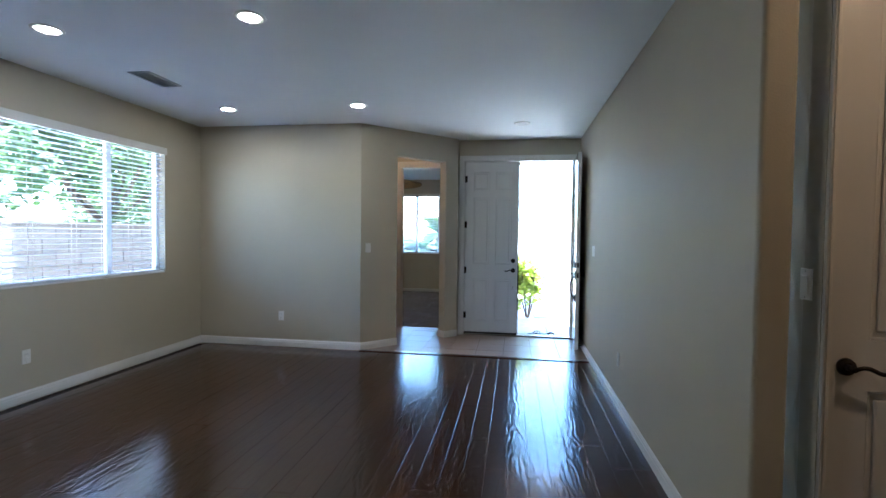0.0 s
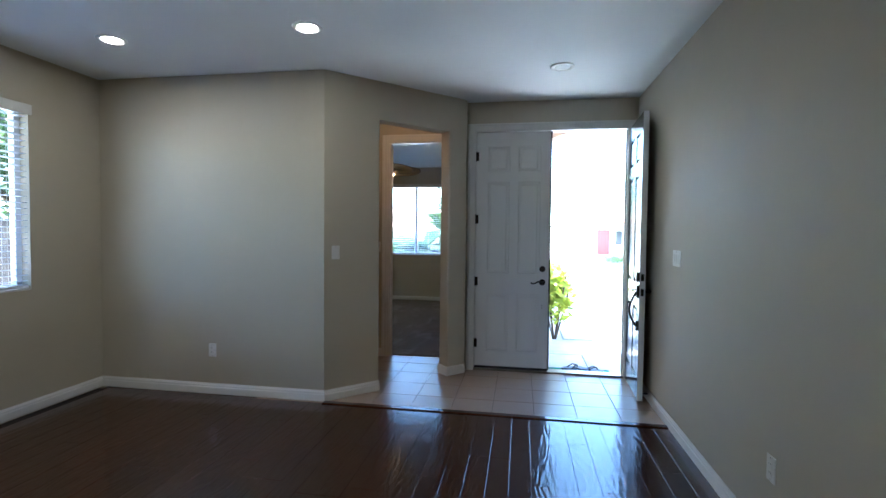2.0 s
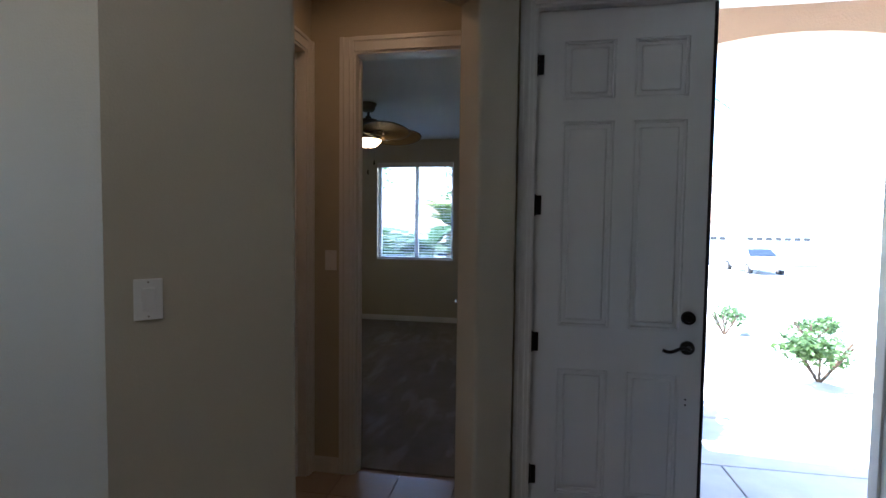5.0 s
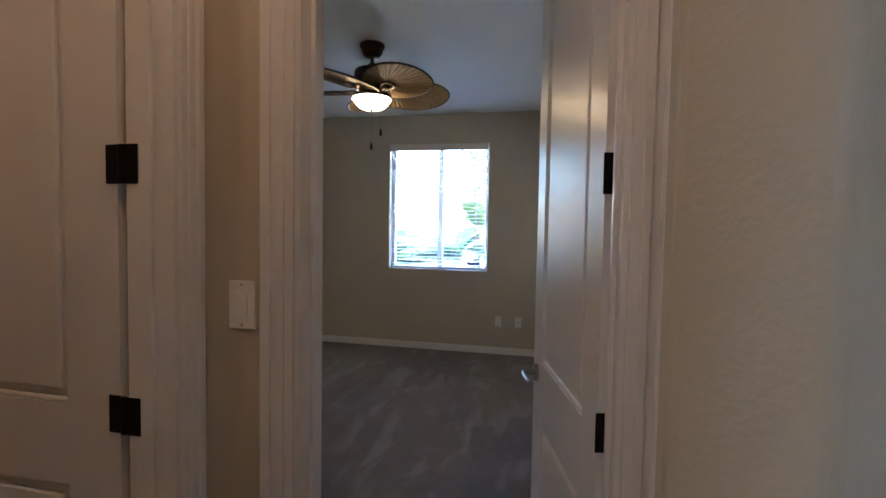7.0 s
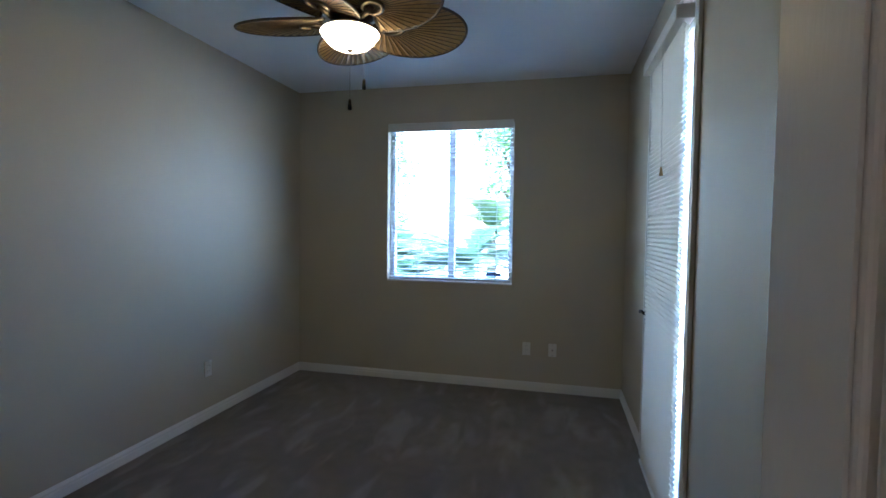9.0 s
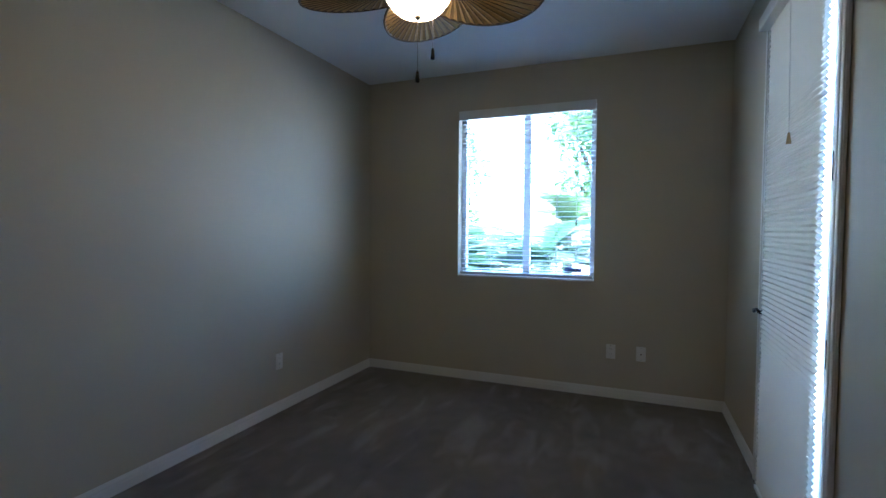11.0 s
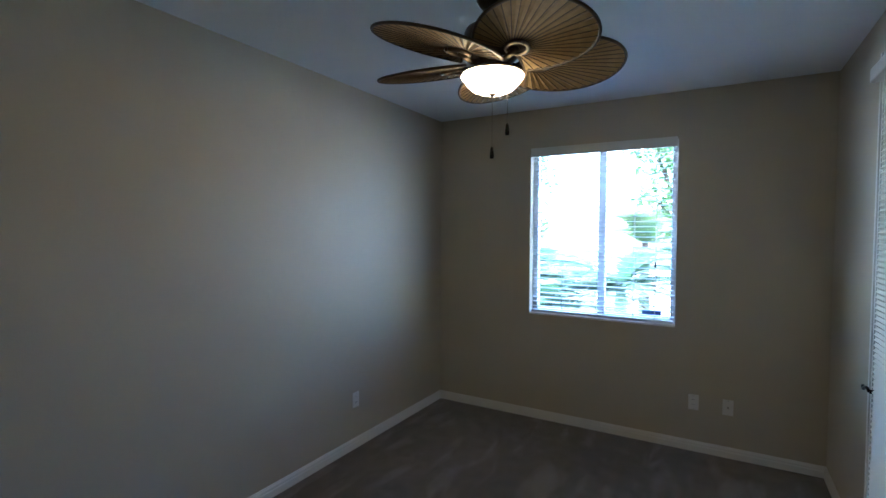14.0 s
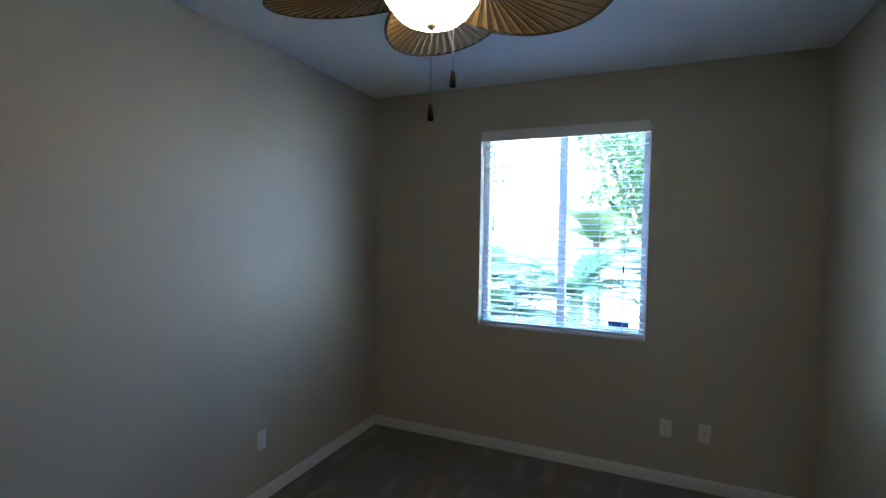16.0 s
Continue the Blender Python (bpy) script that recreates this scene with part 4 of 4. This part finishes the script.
def sandal(m):
    t = thing("sandal", m, "blue-grey flip-flop with black straps on the doormat", "sandal", "sandals on the mat")
    bm = bmesh.new()
    out = []
    for k in range(28):
        a = 2 * math.pi * k / 28
        out.append((0.13 * math.cos(a), (0.045 + 0.008 * math.cos(a)) * math.sin(a)))
    lo = [bm.verts.new((x, y, 0)) for x, y in out]
    hi = [bm.verts.new((x, y, 0.016 + 0.006 * (x < 0))) for x, y in out]
    bm.faces.new(lo[::-1])
    bm.faces.new(hi)
    for k in range(28):
        bm.faces.new((lo[k], lo[(k + 1) % 28], hi[(k + 1) % 28], hi[k]))
    part("sole", bm, SANDAL, t)
    for s in (-1, 1):
        bm = bmesh.new()
        tube(bm, [(0.07, 0, 0.016), (0.06, s * 0.006, 0.04), (0.02, s * 0.032, 0.045), (-0.03, s * 0.042, 0.014)], 0.006, 8)
        part("strap", bm, STRAP, t, smooth=True)
    return t


sandal(pose(-0.544, 7.447, -0.018, 0, 0, 28))
sandal(pose(-0.357, 7.404, -0.018, 0, 0, -8))


# ---- plants ----
def leaf_crown(bm, rng, centre, radii, n, size, long=1.0):
    for _ in range(n):
        v = Vector((rng.gauss(0, 1), rng.gauss(0, 1), rng.gauss(0, 1))).normalized() * (0.45 + 0.55 * rng.random() ** 0.5)
        v *= 0.8 + 0.35 * noise.noise(v * 2.3 + Vector(centre))
        p = Vector((centre[0] + v.x * radii[0], centre[1] + v.y * radii[1], centre[2] + v.z * radii[2]))
        q = Euler((rng.uniform(-1, 1), rng.uniform(-1, 1), rng.uniform(0, 6.28))).to_matrix()
        s = size * rng.uniform(0.6, 1.4)
        vs = [bm.verts.new(p + q @ Vector(c)) for c in ((0, 0, 0), (s * 0.35 / long, s * 0.5, s * 0.08), (0, s * long, -s * 0.06), (-s * 0.35 / long, s * 0.5, s * 0.08))]
        bm.faces.new(vs)


def shrub(name, x, y, r, h, n, size, material, label, seed, long=1.0):
    rng = random.Random(seed)
    z = ground_z(y)
    t = thing(name, pose(x, y, z), label, "shrub", "garden shrubs")
    bm = bmesh.new()
    for k in range(6):
        a = k * 1.05
        tube(bm, [(0, 0, -0.02), (0.3 * r * math.cos(a), 0.3 * r * math.sin(a), h * 0.35), (0.6 * r * math.cos(a), 0.6 * r * math.sin(a), h * 0.75)], 0.012, 6)
    part("stem", bm, BARK, t)
    bm = bmesh.new()
    for k in range(7):
        a = rng.uniform(0, 6.28)
        c = (0.5 * r * math.cos(a), 0.5 * r * math.sin(a), h * rng.uniform(0.4, 0.8))
        leaf_crown(bm, rng, c, (r * 0.5, r * 0.5, h * 0.3), n // 7, size, long)
    part("crown", bm, material, t)
    return t


def tree(x, y, height, spread, n, size, material, label, seed):
    rng = random.Random(seed)
    z = ground_z(y)
    t = thing("tree", pose(x, y, z), label, "tree", "garden trees")
    bm = bmesh.new()
    limbs = []
    cyl(bm, 0.13, 0.09, (0, 0, -0.1), (0.1, 0.05, height * 0.45), 12)
    for k in range(8):
        a = k * 0.8 + rng.uniform(-0.3, 0.3)
        e = (spread * 0.65 * math.cos(a), spread * 0.65 * math.sin(a), height * rng.uniform(0.45, 0.95))
        tube(bm, [(0.1, 0.05, height * 0.35), (e[0] * 0.4, e[1] * 0.4, height * 0.42 + 0.2 * (e[2] - height * 0.4)), e], 0.04, 7)
        limbs.append(e)
    part("trunk", bm, BARK, t)
    bm = bmesh.new()
    for e in limbs + [(0, 0, height * 0.8)]:
        for j in range(3):
            c = (e[0] + rng.uniform(-0.5, 0.5), e[1] + rng.uniform(-0.5, 0.5), e[2] + rng.uniform(-0.5, 0.3))
            leaf_crown(bm, rng, c, (spread * 0.32, spread * 0.32, height * 0.13), n // 27, size)
    part("crown", bm, material, t)
    return t


def frond_plant(name, x, y, n, length, base, material, label, seed, droop=0.9, category="palm", z=None):
    """Arching fronds with leaflets on both sides, from the top of a short trunk."""
    rng = random.Random(seed)
    z = ground_z(y) if z is None else z
    t = thing(name, pose(x, y, z), label, category, "garden palms")
    bm = bmesh.new()
    lathe(bm, [(0.09, -0.05), (0.10, base * 0.3), (0.085, base * 0.8), (0.05, base + 0.06)], 12)
    part("trunk", bm, BARK, t)
    for k in range(n):
        bm = bmesh.new()
        a, up = 2.4 * k, rng.uniform(0.15, 1.3)
        L = length * rng.uniform(0.75, 1.1)
        pts = []
        for j in range(9):
            s = j / 8
            rr = L * (s * math.cos(up) + 0.25 * s * s)
            zz = base + L * (s * math.sin(up) - droop * 0.55 * s * s)
            pts.append(Vector((rr * math.cos(a), rr * math.sin(a), zz)))
        tube(bm, pts, 0.007, 5)
        side = Vector((-math.sin(a), math.cos(a), 0))
        for j in range(1, 33):
            s = j / 33 * 7.99
            i = int(s)
            p = pts[i].lerp(pts[i + 1], s - i)
            dirv = (pts[i + 1] - pts[i]).normalized()
            ll = 0.32 * L * math.sin(math.pi * (0.12 + 0.85 * j / 33)) + 0.03
            for sg in (-1, 1):
                e = p + (side * sg * 0.8 + dirv * 0.6 + Vector((0, 0, -0.18))) * ll
                m_ = (p + e) / 2 + Vector((0, 0, 0.02))
                w = dirv * 0.012
                v = [bm.verts.new(q) for q in (p - w, m_ - w, e, m_ + w, p + w)]
                bm.faces.new(v)
        part("frond", bm, material, t)
    return t


shrub("shrub", -0.62, 9.05, 0.42, 1.35, 520, 0.13, LEAFY, "yellow-green leafy shrub beside the porch", 3, 1.2)
shrub("shrub", 1.5, 13.0, 0.34, 0.45, 400, 0.06, LEAF, "low green shrub in the sunlit bed", 4)
shrub("shrub", 1.4, 10.35, 0.48, 0.55, 600, 0.07, LEAF, "low green leafy shrub beside the walk", 5)
shrub("shrub", 2.4, 12.4, 0.4, 0.4, 400, 0.07, LEAF, "low green shrub in the sunlit bed", 6)
for k in range(7):
    shrub("hedge", 5.9 + 0.5 * k, 41.2 - 0.4 * k, 0.6, 0.85, 420, 0.1, LEAF, "clipped green hedge plant by the street", 20 + k)
# garden in front of the bedroom window
frond_plant("palm", -4.3, 13.5, 30, 1.0, 0.95, LEAFD, "blue-green sago palm below the bedroom window", 7)
frond_plant("palm", -3.42, 13.9, 26, 1.2, 1.25, LEAFD, "small green palm before the bedroom window", 8)
frond_plant("palm", -2.55, 14.8, 18, 1.3, 1.5, LEAFD, "green garden palm with arching fronds", 9)
frond_plant("palm", -3.5, 16.6, 16, 1.3, 2.0, LEAF, "green garden palm with arching fronds", 10)
tree(-2.6, 18.6, 5.0, 1.6, 3400, 0.15, LEAF, "leafy green street tree", 11)
frond_plant("palm", -4.75, 15.2, 22, 1.3, 1.3, LEAFD, "green garden palm with arching fronds", 14)
tree(-9.5, 24.0, 6.0, 2.6, 2600, 0.18, LEAF, "leafy green street tree", 12)
frond_plant("palm", -1.25, 12.6, 16, 2.0, 4.2, LEAFD, "tall palm with drooping fronds beside the walk", 13, droop=1.6)

# side yard behind the living room window
bw = thing("wall_garden", pose(-7.4, 0, -0.10), "grey concrete block garden wall", "garden wall", kind="structure")
bm = bmesh.new()
box(bm, -0.13, -0.02, -4.0, 14.0, 0, 1.585)
part("mortar_core", bm, MORTAR, bw)
bm = bmesh.new()
box(bm, -0.17, 0.02, -4.0, 14.0, 1.585, 1.64, 0.008, 1)
part("coping", bm, BLOCK, bw)
for (x, y, hgt, sp, sd) in ((-9.3, 3.5, 4.2, 1.6, 31), (-9.6, 6.3, 4.6, 1.8, 32), (-9.2, 9.0, 4.4, 1.7, 33), (-9.8, 12.0, 4.8, 1.9, 34), (-10.5, 15.5, 5.0, 2.2, 35), (-12.0, 7.5, 6.0, 2.4, 36)):
    tree(x, y, hgt, sp * 1.15, 5200, 0.17, LEAF, "leafy green tree behind the garden wall", sd)
frond_plant("garden_plant", -8.2, 6.4, 16, 0.75, 1.25, LEAFY, "yellow-green strappy plant above the wall", 41, category="plant")
frond_plant("garden_plant", -8.3, 7.4, 14, 0.7, 1.2, LEAFY, "yellow-green strappy plant above the wall", 42, category="plant")
for k, (x, y) in enumerate(((-8.4, 5.2), (-8.4, 8.6), (-8.5, 10.0), (-8.5, 11.5))):
    shrub("shrub", x, y, 0.75, 2.2, 900, 0.10, LEAF, "tall green shrub behind the garden wall", 50 + k)

# ---- house across the street ----
hz = ground_z(42)
house = thing("house", pose(11.0, 44.0, hz + 0.6), "cream stucco single-storey house with clay tile roof", "house")
bm = bmesh.new()
box(bm, -9.0, 9.0, 0, 8, -0.65, 2.6)
box(bm, -1.6, 9.0, -2.0, 0, -0.65, 2.6)
part("wall", bm, STUCCOW, house)
bm = bmesh.new()
for x0, x1, y0, y1, zt in ((-9.6, 9.6, -0.7, 8.7, 4.7), (-2.2, 9.6, -2.7, 3.0, 4.3)):
    ry = (y0 + y1) / 2
    vs = [bm.verts.new(p) for p in ((x0, y0, 2.5), (x1, y0, 2.5), (x1, y1, 2.5), (x0, y1, 2.5), (x0 + 3, ry, zt), (x1 - 3, ry, zt))]
    for fidx in ((0, 1, 5, 4), (2, 3, 4, 5), (1, 2, 5), (3, 0, 4), (3, 2, 1, 0)):
        bm.faces.new([vs[i] for i in fidx])
roof = part("roof", bm, ROOF, house, "clay tile hip roof")
bm = bmesh.new()
for k in range(46):
    cyl(bm, 0.09, 0.09, (-9.4 + k * 0.42, -0.85, 2.53), (-9.4 + k * 0.42, -0.5, 2.68), 8)
tagged(part("tile_ends", bm, ROOF, roof), kind="stuff")
for gx, gw in ((-0.95, 2.7), (2.6, 4.6)):
    bm = bmesh.new()
    for r in range(4):
        box(bm, gx, gx + gw, -2.06, -2.0, -0.58 + r * 0.53, -0.08 + r * 0.53, 0.02, 1)
    g = part("garage_door", bm, TRIM, house, "white panelled garage door")
    nwin = int(gw / 0.62)
    for k in range(nwin):
        bm = bmesh.new()
        x = gx + 0.2 + k * (gw - 0.4) / nwin
        box(bm, x, x + 0.42, -2.075, -2.055, 1.16, 1.40, 0.01, 1)
        part("pane", bm, DGLASS, g, "dark glass pane")
bm = bmesh.new()
box(bm, -5.75, -4.75, -0.06, 0.0, 0.1, 2.2, 0.02, 1)
part("door", bm, REDP, house, "red front door")
for x in (-4.35,):
    bm = bmesh.new()
    for q in ((x, x + 0.07, 0.9, 2.2), (x + 1.23, x + 1.3, 0.9, 2.2), (x + 0.615, x + 0.685, 0.9, 2.2), (x + 0.07, x + 1.23, 0.9, 0.97), (x + 0.07, x + 1.23, 2.13, 2.2)):
        box(bm, q[0], q[1], -0.07, 0, q[2], q[3])
    w_ = part("window", bm, TRIM, house)
    bm = bmesh.new()
    box(bm, x + 0.05, x + 1.25, -0.03, -0.005, 0.95, 2.15)
    part("pane", bm, DGLASS, w_)
upper = thing("house", pose(21.0, 48.0, hz), "two-storey cream stucco house with clay tile roof", "house")
bm = bmesh.new()
box(bm, -4.5, 6, 5.0, 12, 0, 7.8)
part("wall", bm, STUCCOW, upper)
bm = bmesh.new()
vs = [bm.verts.new(p) for p in ((-5.2, 4.3, 7.7), (6.7, 4.3, 7.7), (6.7, 12.7, 7.7), (-5.2, 12.7, 7.7), (-1, 8.5, 9.6), (3, 8.5, 9.6))]
for fidx in ((0, 1, 5, 4), (2, 3, 4, 5), (1, 2, 5), (3, 0, 4), (3, 2, 1, 0)):
    bm.faces.new([vs[i] for i in fidx])
part("roof", bm, ROOF, upper)
nb = thing("house", pose(-10.0, 46.0, hz), "cream stucco neighbouring house with tile roof", "house")
bm = bmesh.new()
box(bm, -8, 8, 0, 8, 0, 3.0)
part("wall", bm, STUCCOW, nb)
bm = bmesh.new()
vs = [bm.verts.new(p) for p in ((-8.6, -0.7, 2.9), (8.6, -0.7, 2.9), (8.6, 8.7, 2.9), (-8.6, 8.7, 2.9), (-5, 4, 5.0), (5, 4, 5.0))]
for fidx in ((0, 1, 5, 4), (2, 3, 4, 5), (1, 2, 5), (3, 0, 4), (3, 2, 1, 0)):
    bm.faces.new([vs[i] for i in fidx])
part("roof", bm, ROOF, nb)

# ---- parked car ----
car = thing("car", pose(11.5, 35.5, ground_z(35)), "silver saloon car parked on the driveway", "car")
bm = bmesh.new()
prof = [(-2.2, 0.35), (-2.25, 0.7), (-2.05, 0.92), (-1.2, 1.0), (-0.55, 1.42), (0.75, 1.44), (1.55, 1.02), (2.15, 0.95), (2.25, 0.6), (2.15, 0.3)]
rows = [[bm.verts.new((p[0], yy * (0.86 if p[1] > 1.1 else 1.0), p[1])) for p in prof] for yy in (-0.88, 0.88)]
for k in range(len(prof)):
    j = (k + 1) % len(prof)
    bm.faces.new((rows[0][k], rows[0][j], rows[1][j], rows[1][k]))
bm.faces.new(rows[0])
bm.faces.new(rows[1][::-1])
bmesh.ops.recalc_face_normals(bm, faces=bm.faces[:])
bmesh.ops.bevel(bm, geom=bm.edges[:], offset=0.05, segments=3, affect='EDGES')
bmesh.ops.transform(bm, matrix=pose(0, 0, 0, 0, 0, 90), verts=bm.verts[:])
part("body", bm, CARP, car, smooth=True)
for q in ((-0.7, 0.7, -1.13, -0.62), (-0.7, 0.7, 0.85, 1.45)):
    bm = bmesh.new()
    za, zb = (1.05, 1.4)
    ya, yb = (q[2], q[3]) if q[2] < 0 else (q[3], q[2])
    vs = [bm.verts.new(p) for p in ((q[0], ya, za), (q[1], ya, za), (q[1] * 0.85, yb, zb), (q[0] * 0.85, yb, zb))]
    bm.faces.new(vs)
    r = bmesh.ops.extrude_face_region(bm, geom=bm.faces[:])
    bmesh.ops.translate(bm, vec=(0, -0.03 if q[2] < 0 else 0.03, 0.03), verts=[v for v in r["geom"] if isinstance(v, bmesh.types.BMVert)])
    part("windscreen", bm, DGLASS, car)
for x in (-0.8, 0.8):
    for y in (-1.35, 1.35):
        bm = bmesh.new()
        cyl(bm, 0.32, 0.32, (x - 0.1, y, 0.32), (x + 0.1, y, 0.32), 24)
        wh = part("wheel", bm, RUBBER, car)
        bm = bmesh.new()
        cyl(bm, 0.2, 0.2, (x - 0.115, y, 0.32), (x + 0.115, y, 0.32), 20)
        part("rim", bm, NICKEL, wh)

# ---- pieces: floor planks, tiles, garden wall blocks ----
rng = random.Random(5)
PW = 0.1275
plank_meshes = {}


def plank_mesh(length, w=PW):
    key = round(length, 2)
    if key not in plank_meshes:
        bm = bmesh.new()
        L, g, c = key - 0.001, w / 2 - 0.0005, 0.0012
        lo = [bm.verts.new(p) for p in ((-g, 0, -0.0115), (g, 0, -0.0115), (g, L, -0.0115), (-g, L, -0.0115))]
        md = [bm.verts.new(p) for p in ((-g, 0, -0.0006), (g, 0, -0.0006), (g, L, -0.0006), (-g, L, -0.0006))]
        hi = [bm.verts.new(p) for p in ((-g + c, c, 0), (g - c, c, 0), (g - c, L - c, 0), (-g + c, L - c, 0))]
        for a, b in ((lo, md), (md, hi)):
            for i in range(4):
                bm.faces.new((a[i], a[(i + 1) % 4], b[(i + 1) % 4], b[i]))
        bm.faces.new(hi)
        plank_meshes[key] = finish(bm, "plank", WOOD)
    return plank_meshes[key]


rest = bmesh.new()
count = 0
for r in range(int(4.825 / PW) + 1):
    x = -PW / 2 - r * PW
    if x - PW / 2 < -4.83:
        break
    y = 5.948
    first = True
    while y > 0.4:
        length = rng.choice((0.6, 0.9, 1.05, 1.2)) if not first else rng.choice((0.4, 0.7, 1.0, 1.2))
        first = False
        me = plank_mesh(length)
        if count < 298:
            p = new("plank", me)
            p.parent = floor
            p.location = (x, y - length, rng.uniform(-0.0006, 0.0004))
            count += 1
        else:
            k = len(rest.verts)
            rest.from_mesh(me)
            rest.verts.ensure_lookup_table()
            for v in rest.verts[k:]:
                v.co += Vector((x, y - length, 0))
        y -= length
for x0, x1, y0, y1 in ((-4.82, 1.69, -2.99, 0.0),):
    box(rest, x0, x1, y0, y1, -0.0115, -0.0003)
box(rest, 0.001, 1.69, 0.0, 2.29, -0.0115, -0.0003)
tagged(part("far_planks", rest, WOOD, floor), kind="stuff")

TW = 0.33
bm = bmesh.new()
box(bm, 0.002, TW - 0.002, 0.002, TW - 0.002, -0.0055, 0.001, 0.0016, 1)
tile_me = finish(bm, "tile", TILE)
for i in range(10):
    for j in range(-1, 6):
        x, y = -0.65 + TW - (i) * TW, 6.277 + (j - 0) * TW - TW
        x0, y0 = x - TW + 0.33, y
        if y0 < 5.9 or x0 < -3.3 or x0 > -0.02 or y0 + TW > 7.66:
            continue
        if x0 > -1.9 and y0 + TW > 7.28:
            continue
        p = new("tile", tile_me)
        p.parent = tiles
        p.location = (x0 - 0.0, y0, rng.uniform(-0.0006, 0.0006))
        if x0 + TW > 0.0:
            p.scale = ((0.0 - x0) / TW, 1, 1)

bm = bmesh.new()
box(bm, -0.028, 0.0, 0.003, 0.397, 0.003, 0.195, 0.005, 1)
block_me = finish(bm, "block", BLOCK)
for r in range(8):
    for k in range(26):
        y = 2.2 + k * 0.4 + (0.2 if r % 2 else 0)
        p = new("block", block_me)
        p.parent = bw
        p.location = (rng.uniform(-0.002, 0.004), y, r * 0.198)
